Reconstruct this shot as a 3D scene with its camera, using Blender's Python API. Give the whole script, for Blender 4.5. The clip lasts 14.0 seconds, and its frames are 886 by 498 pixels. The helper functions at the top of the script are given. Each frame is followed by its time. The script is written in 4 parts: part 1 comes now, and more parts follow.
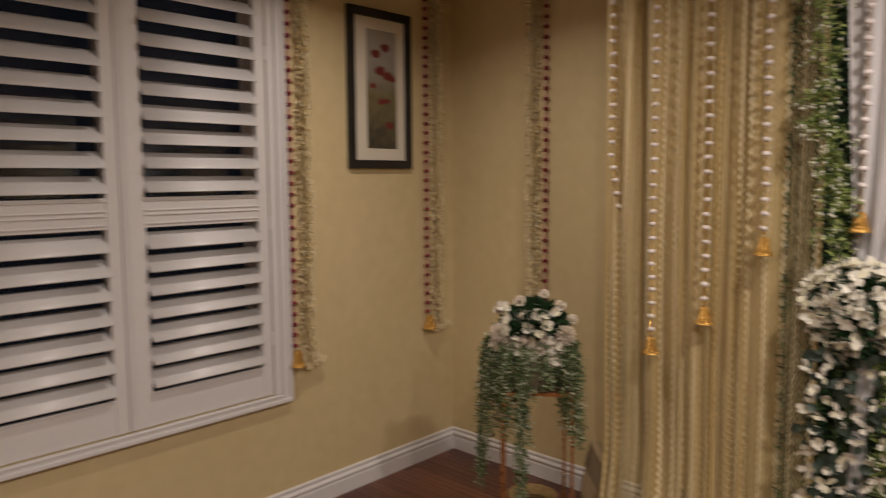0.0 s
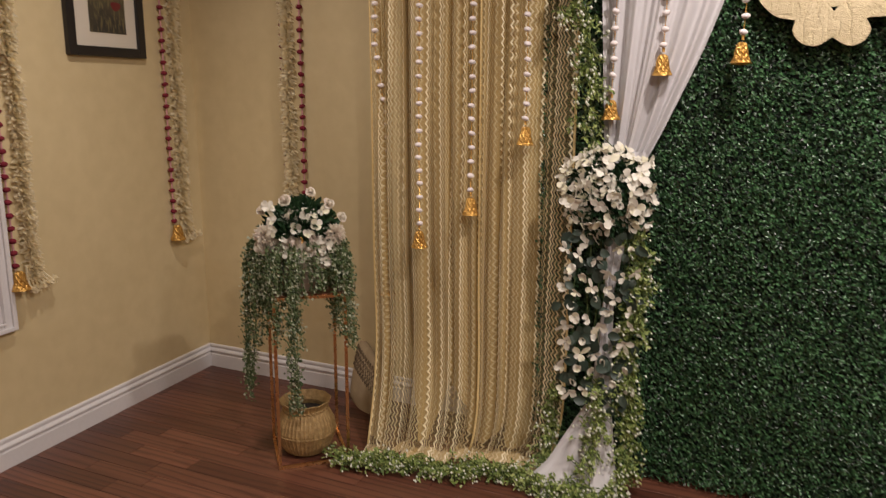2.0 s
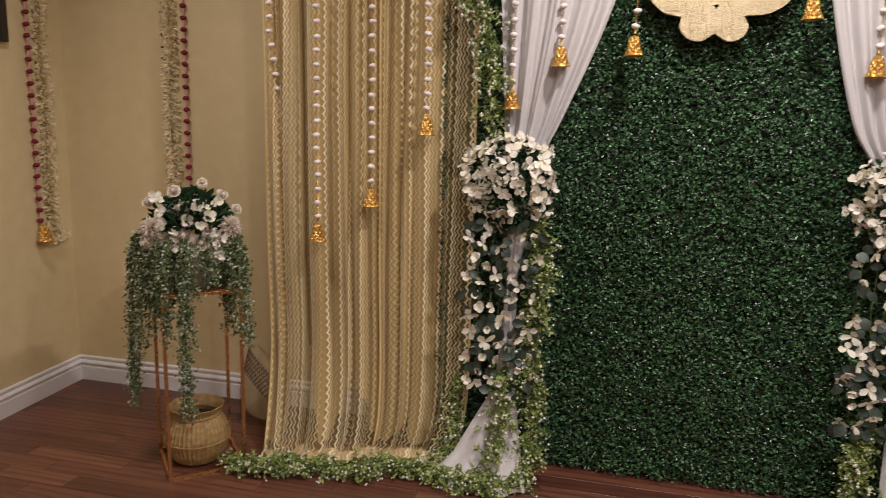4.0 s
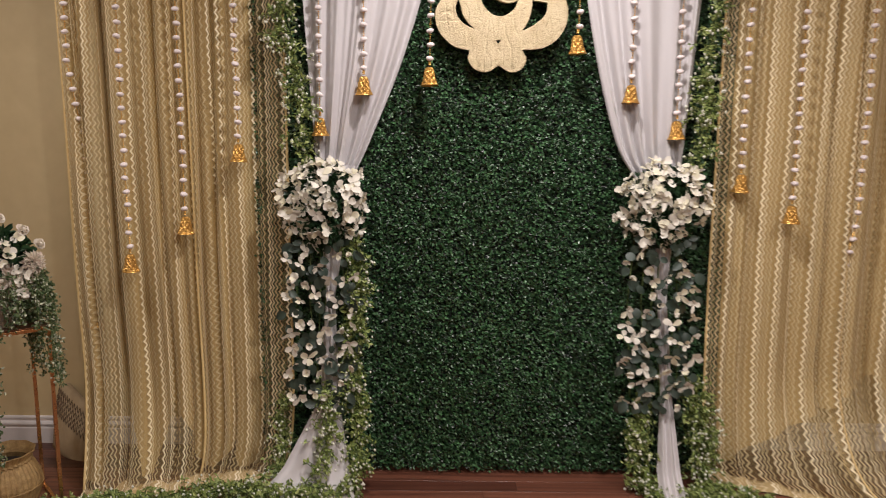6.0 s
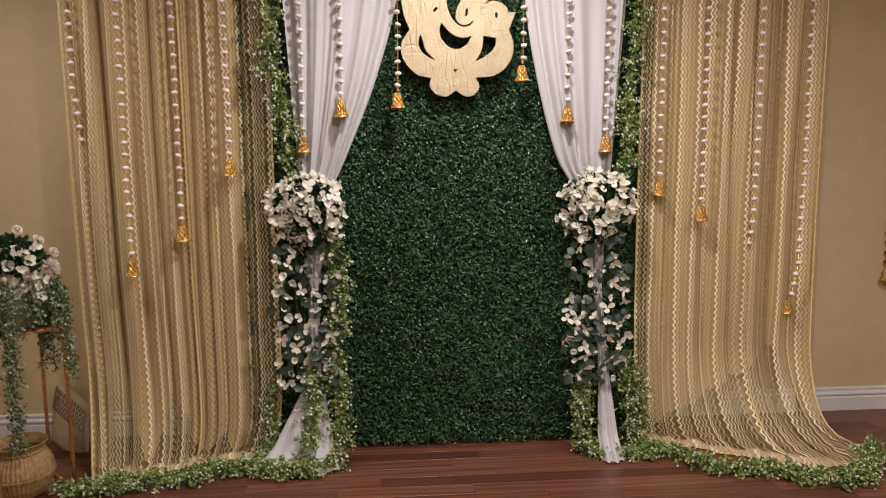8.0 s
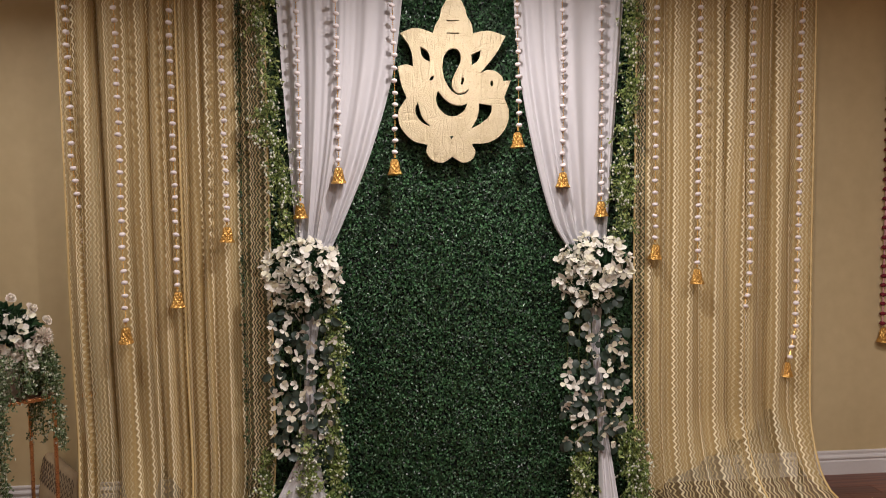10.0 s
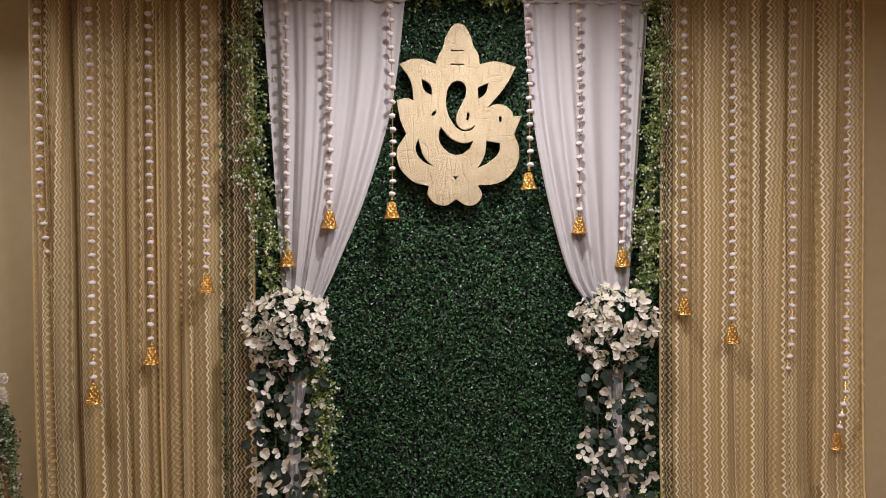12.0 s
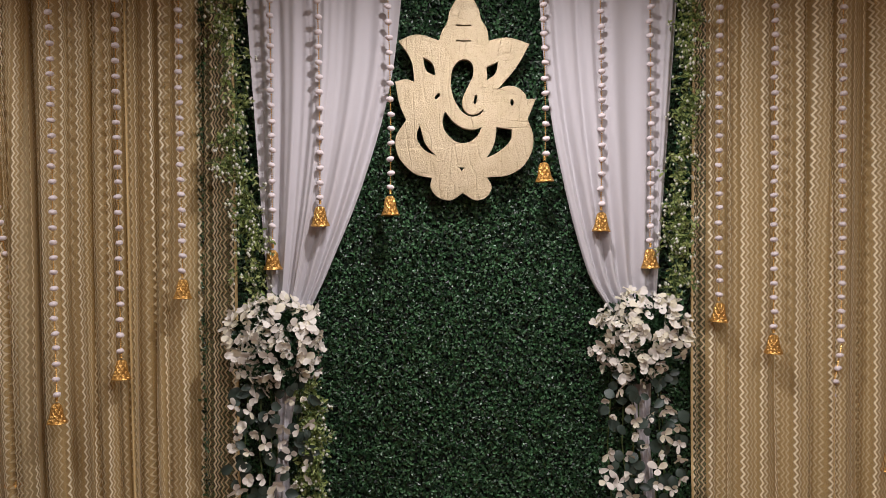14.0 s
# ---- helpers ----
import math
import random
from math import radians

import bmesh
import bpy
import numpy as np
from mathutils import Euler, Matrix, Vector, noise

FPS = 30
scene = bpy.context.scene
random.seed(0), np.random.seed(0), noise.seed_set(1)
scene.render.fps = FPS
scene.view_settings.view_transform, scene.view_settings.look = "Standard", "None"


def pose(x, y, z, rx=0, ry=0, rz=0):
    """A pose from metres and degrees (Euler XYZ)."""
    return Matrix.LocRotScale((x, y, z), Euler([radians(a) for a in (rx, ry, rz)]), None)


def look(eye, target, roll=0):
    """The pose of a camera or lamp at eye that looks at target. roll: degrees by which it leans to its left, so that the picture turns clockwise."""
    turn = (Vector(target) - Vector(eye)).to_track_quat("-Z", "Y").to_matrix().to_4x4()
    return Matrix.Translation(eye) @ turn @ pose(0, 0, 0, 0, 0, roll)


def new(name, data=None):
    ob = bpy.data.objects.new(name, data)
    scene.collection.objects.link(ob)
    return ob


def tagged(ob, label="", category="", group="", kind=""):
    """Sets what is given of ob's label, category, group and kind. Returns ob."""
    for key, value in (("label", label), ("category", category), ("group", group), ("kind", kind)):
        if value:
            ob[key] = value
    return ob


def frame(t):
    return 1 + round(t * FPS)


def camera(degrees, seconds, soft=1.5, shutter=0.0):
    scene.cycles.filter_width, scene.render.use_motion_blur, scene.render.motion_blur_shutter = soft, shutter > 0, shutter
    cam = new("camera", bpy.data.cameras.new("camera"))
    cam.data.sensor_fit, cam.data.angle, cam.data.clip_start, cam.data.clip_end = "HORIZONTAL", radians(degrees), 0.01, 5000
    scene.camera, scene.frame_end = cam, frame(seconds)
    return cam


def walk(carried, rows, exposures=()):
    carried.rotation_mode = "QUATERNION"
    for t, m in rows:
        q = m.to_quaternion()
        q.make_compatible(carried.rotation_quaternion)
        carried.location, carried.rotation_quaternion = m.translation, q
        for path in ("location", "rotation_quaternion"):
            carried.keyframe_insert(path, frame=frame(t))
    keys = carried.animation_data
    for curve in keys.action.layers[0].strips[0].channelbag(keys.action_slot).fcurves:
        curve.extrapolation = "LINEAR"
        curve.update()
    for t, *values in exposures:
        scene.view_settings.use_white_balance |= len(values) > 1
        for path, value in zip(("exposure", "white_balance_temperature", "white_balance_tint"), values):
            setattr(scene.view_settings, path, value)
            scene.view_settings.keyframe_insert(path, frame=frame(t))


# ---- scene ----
cam = camera(61.3, 14.0, soft=0.8, shutter=0.6)
PATH = [
    (0, (0.216, -3.531, 1.814), (-1.182, -2.113, 1.622), -0.4),
    (0.5, (0.208, -3.468, 1.773), (-0.983, -1.877, 1.551), -0.2),
    (1, (0.175, -3.421, 1.76), (-0.881, -1.747, 1.473), -0.2),
    (1.5, (0.095, -3.446, 1.738), (-0.831, -1.709, 1.38), -0.2),
    (2, (0.014, -3.49, 1.707), (-0.793, -1.708, 1.293), 0.3),
    (2.2, (-0.008, -3.503, 1.701), (-0.776, -1.708, 1.269), 0.5),
    (4.3, (-0.125, -3.528, 1.576), (-0.545, -1.603, 1.237), 1.3),
    (4.5, (-0.121, -3.541, 1.586), (-0.493, -1.602, 1.262), 1.2),
    (5, (-0.089, -3.556, 1.592), (-0.343, -1.594, 1.3), 0.8),
    (5.5, (-0.061, -3.59, 1.598), (-0.188, -1.615, 1.309), 0.5),
    (6, (-0.062, -3.696, 1.618), (-0.085, -1.721, 1.308), 0.3),
    (6.5, (-0.072, -3.858, 1.647), (-0.029, -1.887, 1.311), 0.1),
    (7, (-0.083, -4.019, 1.631), (0.017, -2.048, 1.302), 0.0),
    (7.5, (-0.164, -4.136, 1.611), (-0.016, -2.164, 1.31), -0.2),
    (8, (-0.242, -4.218, 1.629), (-0.084, -2.244, 1.354), -0.4),
    (8.2, (-0.293, -4.228, 1.647), (-0.115, -2.254, 1.381), -0.4),
    (10.5, (-0.269, -4.178, 1.68), (-0.083, -2.189, 1.585), -0.6),
    (11, (-0.267, -4.108, 1.686), (-0.084, -2.118, 1.617), -0.5),
    (11.5, (-0.207, -3.974, 1.709), (-0.06, -1.98, 1.666), -0.4),
    (12, (-0.117, -3.832, 1.729), (-0.007, -1.835, 1.696), -0.2),
    (12.5, (-0.053, -3.724, 1.72), (0.035, -1.727, 1.674), -0.2),
    (13, (-0.066, -3.624, 1.721), (0.027, -1.626, 1.678), -0.3),
    (13.5, (-0.075, -3.529, 1.736), (0.013, -1.531, 1.692), -0.4),
    (14, (-0.089, -3.455, 1.749), (0.003, -1.458, 1.699), -0.4),
]
walk(cam, [(t, look(eye, target, roll)) for t, eye, target, roll in PATH],
     exposures=[(0.0, -0.32, 7000, 10), (0.5, -0.22, 6850, 10), (1.5, -0.08, 6700, 11), (4.5, 0.0, 6500, 12), (7.5, 0.0, 6350, 12),
                (10.5, -0.05, 6250, 12), (12.0, -0.2, 6150, 14), (14.0, -0.3, 6050, 15)])

# ---- light: a dark night outside, recessed ceiling lights inside ----
WALL_X, ROOM_E, ROOM_S, CEIL = -3.18, 4.6, -6.6, 3.05
night = bpy.data.worlds.new("night")
night.use_nodes = True
night.node_tree.nodes["Background"].inputs[0].default_value = (0.01, 0.012, 0.02, 1)
night.node_tree.nodes["Background"].inputs[1].default_value = 0.3
scene.world = night
DOWNLIGHTS = [(0.18, -1.40, 37.0, 162), (-2.1, -1.3, 15.0, 150), (0.35, -3.0, 40.0, 175), (1.9, -2.8, 48.0, 175), (1.0, -5.2, 34.0, 175)]
for lx, ly, watts, beam in DOWNLIGHTS:
    bulb = bpy.data.lights.new("downlight_lamp", "AREA")
    bulb.shape, bulb.size, bulb.energy, bulb.color = "DISK", 0.11, watts, (1.0, 0.915, 0.875)
    bulb.spread = radians(beam)
    new("downlight_lamp", bulb).matrix_basis = pose(lx, ly, CEIL - 0.03)


# ---- materials ----
def nodes_of(name):
    m = bpy.data.materials.new(name)
    m.use_nodes = True
    return m, m.node_tree, m.node_tree.nodes["Principled BSDF"]


def put(tree, kind, **inputs):
    n = tree.nodes.new("ShaderNode" + kind)
    for k, v in inputs.items():
        n.inputs[k.replace("_", " ")].default_value = v
    return n


def math_node(tree, op, a, b=None, c=None):
    n = tree.nodes.new("ShaderNodeMath")
    n.operation = op
    for i, v in enumerate((a, b, c)):
        if v is None:
            continue
        if isinstance(v, (int, float)):
            n.inputs[i].default_value = v
        else:
            tree.links.new(v, n.inputs[i])
    return n.outputs[0]


def blend(tree, fac, a, b, mode="MIX"):
    n = tree.nodes.new("ShaderNodeMix")
    n.data_type, n.blend_type = "RGBA", mode
    for sock, v in ((n.inputs[0], fac), (n.inputs[6], a), (n.inputs[7], b)):
        if isinstance(v, (int, float)):
            sock.default_value = v
        elif isinstance(v, tuple):
            sock.default_value = (*v, 1)
        else:
            tree.links.new(v, sock)
    return n.outputs[2]


def noise_out(tree, scale, detail=4, stretch=(1, 1, 1), coord="Object"):
    tc = tree.nodes.new("ShaderNodeTexCoord")
    mp = put(tree, "Mapping", Scale=stretch)
    nz = put(tree, "TexNoise", Scale=scale, Detail=detail)
    tree.links.new(tc.outputs[coord], mp.inputs[0])
    tree.links.new(mp.outputs[0], nz.inputs["Vector"])
    return nz.outputs[0]


def surface(name, c1, c2, scale=8, fine=120, rough=0.6, metal=0.0, bump=0.1, bump_scale=150, each="", sheen=0.0,
            trans=0.0, stretch=(1, 1, 1), spread=0.5, depth=0.002):
    """Two colours mixed by coarse and fine noise; each: 'object' or 'island' shifts the mix piece by piece."""
    m, t, b = nodes_of(name)
    f = math_node(t, "ADD", math_node(t, "MULTIPLY", noise_out(t, scale, 4, stretch), 0.7),
                  math_node(t, "MULTIPLY", noise_out(t, fine, 2, stretch), 0.5))
    f = math_node(t, "MULTIPLY_ADD", math_node(t, "SUBTRACT", f, 0.6), 2.2, 0.5)
    if each:
        r = (t.nodes.new("ShaderNodeObjectInfo").outputs["Random"] if each == "object"
             else t.nodes.new("ShaderNodeNewGeometry").outputs["Random Per Island"])
        f = math_node(t, "ADD", math_node(t, "MULTIPLY", f, 1 - spread), math_node(t, "MULTIPLY", r, spread))
    cl = t.nodes.new("ShaderNodeClamp")
    t.links.new(f, cl.inputs[0])
    t.links.new(blend(t, cl.outputs[0], c1, c2), b.inputs["Base Color"])
    b.inputs["Metallic"].default_value = metal
    t.links.new(math_node(t, "MULTIPLY_ADD", noise_out(t, scale * 3), 0.2, rough - 0.1), b.inputs["Roughness"])
    b.inputs["Sheen Weight"].default_value = sheen
    b.inputs["Transmission Weight"].default_value = trans
    if bump:
        bn = put(t, "Bump", Strength=bump, Distance=depth)
        t.links.new(noise_out(t, bump_scale, 3, stretch), bn.inputs["Height"])
        t.links.new(bn.outputs[0], b.inputs["Normal"])
    return m


def leafy(name, c1, c2, rough=0.4, glow=0.35, c3=None, gloss=0.5):
    """Leaf or petal: colour by island, some light passing through."""
    m, t, b = nodes_of(name)
    r = t.nodes.new("ShaderNodeNewGeometry").outputs["Random Per Island"]
    o = t.nodes.new("ShaderNodeObjectInfo").outputs["Random"]
    f = math_node(t, "FRACT", math_node(t, "ADD", r, o))
    col = blend(t, f, c1, c2)
    if c3:
        col = blend(t, math_node(t, "MULTIPLY", math_node(t, "GREATER_THAN", math_node(t, "FRACT", math_node(t, "MULTIPLY", f, 7.3)), 0.72), 0.8), col, c3)
    big = noise_out(t, 3.0, 2)
    col = blend(t, math_node(t, "MULTIPLY", big, 0.35), col, c1)
    t.links.new(col, b.inputs["Base Color"])
    b.inputs["Roughness"].default_value = rough
    b.inputs["Specular IOR Level"].default_value = gloss
    tr = t.nodes.new("ShaderNodeBsdfTranslucent")
    t.links.new(col, tr.inputs[0])
    mx = t.nodes.new("ShaderNodeMixShader")
    mx.inputs[0].default_value = glow
    t.links.new(b.outputs[0], mx.inputs[1])
    t.links.new(tr.outputs[0], mx.inputs[2])
    t.links.new(mx.outputs[0], t.nodes["Material Output"].inputs[0])
    return m


def lace(name, ground, thread, cover, thread_cover):
    """Sheer fabric with columns of woven zigzag thread; UV in metres of cloth."""
    m, t, b = nodes_of(name)
    uv = t.nodes.new("ShaderNodeUVMap")
    sx = t.nodes.new("ShaderNodeSeparateXYZ")
    t.links.new(uv.outputs[0], sx.inputs[0])
    wander = math_node(t, "MULTIPLY", math_node(t, "SUBTRACT", noise_out(t, 3, 2, (1, 0.4, 1), "UV"), 0.5), 0.03)
    zig = math_node(t, "PINGPONG", sx.outputs[1], 0.0175)
    across = math_node(t, "ADD", math_node(t, "ADD", sx.outputs[0], wander), math_node(t, "MULTIPLY", zig, 0.75))
    col = math_node(t, "FRACT", math_node(t, "DIVIDE", across, 0.088))

    def line(at, half):
        d = math_node(t, "ABSOLUTE", math_node(t, "SUBTRACT", col, at))
        n = t.nodes.new("ShaderNodeMapRange")
        n.interpolation_type = "SMOOTHSTEP"
        for i, v in enumerate((half * 0.5, half * 1.2, 1.0, 0.0)):
            n.inputs[i + 1].default_value = v
        t.links.new(d, n.inputs[0])
        return n.outputs[0]
    bold = math_node(t, "MAXIMUM", line(0.16, 0.066), math_node(t, "MULTIPLY", line(0.36, 0.056), 0.7))
    faint = math_node(t, "MAXIMUM", line(0.58, 0.046), line(0.80, 0.050))
    marks = math_node(t, "MAXIMUM", bold, math_node(t, "MULTIPLY", faint, 0.42))
    worn = noise_out(t, 14, 3, (1, 1, 1), "UV")
    marks = math_node(t, "MULTIPLY", marks, math_node(t, "MULTIPLY_ADD", worn, 0.9, 0.5))
    weave = noise_out(t, 900, 1, (1, 1, 1), "UV")
    marks = math_node(t, "MULTIPLY", marks, math_node(t, "MULTIPLY_ADD", weave, 0.5, 0.72))
    tint = blend(t, math_node(t, "MULTIPLY", noise_out(t, 5, 3), 0.5), ground, tuple(c * 0.8 for c in ground))
    tint = blend(t, marks, tint, thread)
    t.links.new(tint, b.inputs["Base Color"])
    b.inputs["Roughness"].default_value = 0.5
    b.inputs["Sheen Weight"].default_value = 0.2
    tr = t.nodes.new("ShaderNodeBsdfTranslucent")
    t.links.new(tint, tr.inputs[0])
    body = t.nodes.new("ShaderNodeMixShader")
    body.inputs[0].default_value = 0.16
    t.links.new(b.outputs[0], body.inputs[1])
    t.links.new(tr.outputs[0], body.inputs[2])
    clear = t.nodes.new("ShaderNodeBsdfTransparent")
    clear.inputs[0].default_value = (1, 0.97, 0.9, 1)
    whole = t.nodes.new("ShaderNodeMixShader")
    solid = math_node(t, "MAXIMUM", bold, math_node(t, "MULTIPLY", faint, 0.7))
    fac = math_node(t, "MULTIPLY_ADD", solid, thread_cover - cover, cover)
    fac = math_node(t, "MULTIPLY", fac, math_node(t, "MULTIPLY_ADD", weave, 0.3, 0.85))
    t.links.new(fac, whole.inputs[0])
    t.links.new(clear.outputs[0], whole.inputs[1])
    t.links.new(body.outputs[0], whole.inputs[2])
    t.links.new(whole.outputs[0], t.nodes["Material Output"].inputs[0])
    return m


def chiffon(name, colour, cover):
    m, t, b = nodes_of(name)
    col = blend(t, noise_out(t, 4, 3), colour, tuple(c * 0.93 for c in colour))
    t.links.new(col, b.inputs["Base Color"])
    b.inputs["Roughness"].default_value = 0.75
    b.inputs["Sheen Weight"].default_value = 0.3
    bn = put(t, "Bump", Strength=0.15, Distance=0.001)
    t.links.new(noise_out(t, 60, 3, (6, 6, 0.5)), bn.inputs["Height"])
    t.links.new(bn.outputs[0], b.inputs["Normal"])
    tr = t.nodes.new("ShaderNodeBsdfTranslucent")
    t.links.new(col, tr.inputs[0])
    body = t.nodes.new("ShaderNodeMixShader")
    body.inputs[0].default_value = 0.16
    t.links.new(b.outputs[0], body.inputs[1])
    t.links.new(tr.outputs[0], body.inputs[2])
    clear = t.nodes.new("ShaderNodeBsdfTransparent")
    whole = t.nodes.new("ShaderNodeMixShader")
    whole.inputs[0].default_value = cover
    t.links.new(clear.outputs[0], whole.inputs[1])
    t.links.new(body.outputs[0], whole.inputs[2])
    t.links.new(whole.outputs[0], t.nodes["Material Output"].inputs[0])
    return m


def wood_floor(name):
    m, t, b = nodes_of(name)
    r = t.nodes.new("ShaderNodeObjectInfo").outputs["Random"]
    isl = t.nodes.new("ShaderNodeNewGeometry").outputs["Random Per Island"]
    pick = math_node(t, "FRACT", math_node(t, "ADD", r, isl))
    tc = t.nodes.new("ShaderNodeTexCoord")
    shift = t.nodes.new("ShaderNodeVectorMath")
    shift.operation = "MULTIPLY_ADD"
    comb = t.nodes.new("ShaderNodeCombineXYZ")
    for i in range(3):
        t.links.new(pick, comb.inputs[i])
    t.links.new(comb.outputs[0], shift.inputs[0])
    shift.inputs[1].default_value = (7, 11, 5)
    t.links.new(tc.outputs["Object"], shift.inputs[2])
    mp = put(t, "Mapping", Scale=(1.0, 14.0, 1.0))
    t.links.new(shift.outputs[0], mp.inputs[0])
    wave = put(t, "TexWave", Scale=0.55, Distortion=11.0, Detail=3.0, Detail_Scale=0.9)
    wave.bands_direction = "Y"
    t.links.new(mp.outputs[0], wave.inputs[0])
    mp2 = put(t, "Mapping", Scale=(3.0, 90.0, 1.0))
    t.links.new(shift.outputs[0], mp2.inputs[0])
    grain = put(t, "TexNoise", Scale=4.0, Detail=5.0)
    t.links.new(mp2.outputs[0], grain.inputs["Vector"])
    col = blend(t, pick, (0.10, 0.036, 0.022), (0.24, 0.093, 0.055))
    dark = math_node(t, "MULTIPLY", math_node(t, "POWER", wave.outputs[1], 3.0), 0.55)
    col = blend(t, dark, col, (0.03, 0.010, 0.007))
    col = blend(t, math_node(t, "MULTIPLY", grain.outputs[0], 0.5), col, (0.05, 0.017, 0.011))
    t.links.new(col, b.inputs["Base Color"])
    t.links.new(math_node(t, "MULTIPLY_ADD", grain.outputs[0], 0.25, 0.24), b.inputs["Roughness"])
    bn = put(t, "Bump", Strength=0.18, Distance=0.001)
    t.links.new(math_node(t, "ADD", grain.outputs[0], wave.outputs[1]), bn.inputs["Height"])
    t.links.new(bn.outputs[0], b.inputs["Normal"])
    return m


PAINT = surface("cream_wall_paint", (0.58, 0.465, 0.26), (0.68, 0.56, 0.33), 0.9, 12, 0.62, bump=0.12, bump_scale=220)
CEILING_PAINT = surface("ceiling_paint", (0.74, 0.72, 0.68), (0.78, 0.76, 0.72), 2, 60, 0.85, bump=0.2, bump_scale=180)
TRIM = surface("white_trim_paint", (0.68, 0.66, 0.665), (0.74, 0.72, 0.725), 3, 60, 0.38, bump=0.05, bump_scale=40)
FLOOR = wood_floor("dark_hardwood")
JOINT = surface("floor_joint", (0.012, 0.006, 0.004), (0.02, 0.01, 0.007), 20, 200, 0.8)
LACE = lace("gold_lace", (0.62, 0.48, 0.225), (0.95, 0.86, 0.61), 0.26, 0.97)
LACE_FOLDED = lace("gold_lace_folded", (0.60, 0.44, 0.20), (0.93, 0.83, 0.60), 0.85, 0.97)
LINING = chiffon("gold_sheer_lining", (0.63, 0.485, 0.24), 0.87)
HEM = surface("gold_hem", (0.62, 0.45, 0.19), (0.78, 0.60, 0.30), 30, 300, 0.5, bump=0.2)
CHIFFON = chiffon("white_chiffon", (0.73, 0.705, 0.715), 0.93)
FOIL, ft, fp = nodes_of("crinkled_gold_foil")
fgrain = noise_out(ft, 260, 3)
fcol = blend(ft, noise_out(ft, 9, 4), (0.46, 0.375, 0.225), (0.59, 0.505, 0.34))
ft.links.new(blend(ft, math_node(ft, "GREATER_THAN", fgrain, 0.61), fcol, (0.36, 0.285, 0.165)), fp.inputs["Base Color"])
fp.inputs["Metallic"].default_value = 0.7
ft.links.new(math_node(ft, "MULTIPLY_ADD", fgrain, 0.35, 0.30), fp.inputs["Roughness"])
ridge = math_node(ft, "ABSOLUTE", math_node(ft, "SUBTRACT", noise_out(ft, 7, 1, (3.0, 0.7, 1)), 0.5))
ridge = math_node(ft, "MINIMUM", math_node(ft, "MULTIPLY", ridge, 16.0), 1.0)
cross = math_node(ft, "ABSOLUTE", math_node(ft, "SUBTRACT", noise_out(ft, 5, 1, (0.8, 2.5, 1)), 0.36))
cross = math_node(ft, "MINIMUM", math_node(ft, "MULTIPLY", cross, 26.0), 1.0)
fb1 = put(ft, "Bump", Strength=0.4, Distance=0.003)
ft.links.new(math_node(ft, "MULTIPLY", ridge, cross), fb1.inputs["Height"])
fb2 = put(ft, "Bump", Strength=0.8, Distance=0.003)
ft.links.new(fgrain, fb2.inputs["Height"])
ft.links.new(fb1.outputs[0], fb2.inputs["Normal"])
ft.links.new(fb2.outputs[0], fp.inputs["Normal"])
FOAM = surface("plaque_edge", (0.45, 0.36, 0.2), (0.55, 0.45, 0.27), 30, 200, 0.7)
HEDGE = leafy("boxwood_leaf", (0.002, 0.011, 0.006), (0.046, 0.138, 0.046), 0.35, 0.03, (0.11, 0.26, 0.11), 0.75)
# backing kept near black: deep shade between the leaves is in its colour
HEDGE_SHADE_BACK = surface("shaded_hedge_backing", (0.002, 0.006, 0.004), (0.004, 0.010, 0.006), 20, 200, 0.8)
POMPOM = surface("white_pompom_wool", (0.76, 0.67, 0.66), (0.85, 0.79, 0.78), 60, 500, 0.95, bump=0.6, bump_scale=500, sheen=0.3)
REDPOM = surface("dark_red_pompom_wool", (0.13, 0.008, 0.018), (0.22, 0.014, 0.03), 60, 500, 0.9, bump=0.5, bump_scale=500)
PINK = surface("pink_cord", (0.55, 0.25, 0.28), (0.68, 0.38, 0.36), 60, 500, 0.8)
BRASS = surface("gold_beads", (0.72, 0.40, 0.09), (0.86, 0.55, 0.18), 40, 300, 0.3, 0.9, bump=0.1)
BELL = surface("gold_filigree_bell", (0.46, 0.24, 0.05), (0.70, 0.43, 0.13), 60, 400, 0.36, 0.8, bump=0.3, bump_scale=300)
COPPER = surface("copper_gold_metal", (0.56, 0.30, 0.13), (0.64, 0.37, 0.17), 12, 150, 0.28, 0.95, bump=0.03)
PLATE = surface("dark_copper_plate", (0.16, 0.07, 0.035), (0.22, 0.10, 0.05), 10, 100, 0.3, 0.6, bump=0.03)
PETAL = leafy("white_petal", (0.78, 0.74, 0.64), (0.88, 0.85, 0.76), 0.6, 0.25, (0.84, 0.80, 0.58))
ROSE = leafy("ivory_rose_petal", (0.80, 0.74, 0.62), (0.86, 0.80, 0.72), 0.6, 0.25, (0.80, 0.68, 0.62))
LEAF = leafy("dark_green_leaf", (0.020, 0.036, 0.026), (0.062, 0.092, 0.072), 0.42, 0.08)
FERN = leafy("deep_green_foliage", (0.010, 0.035, 0.012), (0.030, 0.075, 0.028), 0.45, 0.15)
VINE = leafy("vine_leaf", (0.25, 0.34, 0.09), (0.54, 0.60, 0.25), 0.45, 0.3, (0.07, 0.13, 0.035))
BUD = leafy("white_bud", (0.72, 0.74, 0.62), (0.86, 0.86, 0.78), 0.6, 0.2)
TRAIL = leafy("grey_green_trailing_leaf", (0.045, 0.085, 0.030), (0.24, 0.31, 0.15), 0.45, 0.15, (0.72, 0.74, 0.58))
STEM = surface("vine_stem", (0.05, 0.09, 0.02), (0.10, 0.13, 0.04), 40, 300, 0.6)
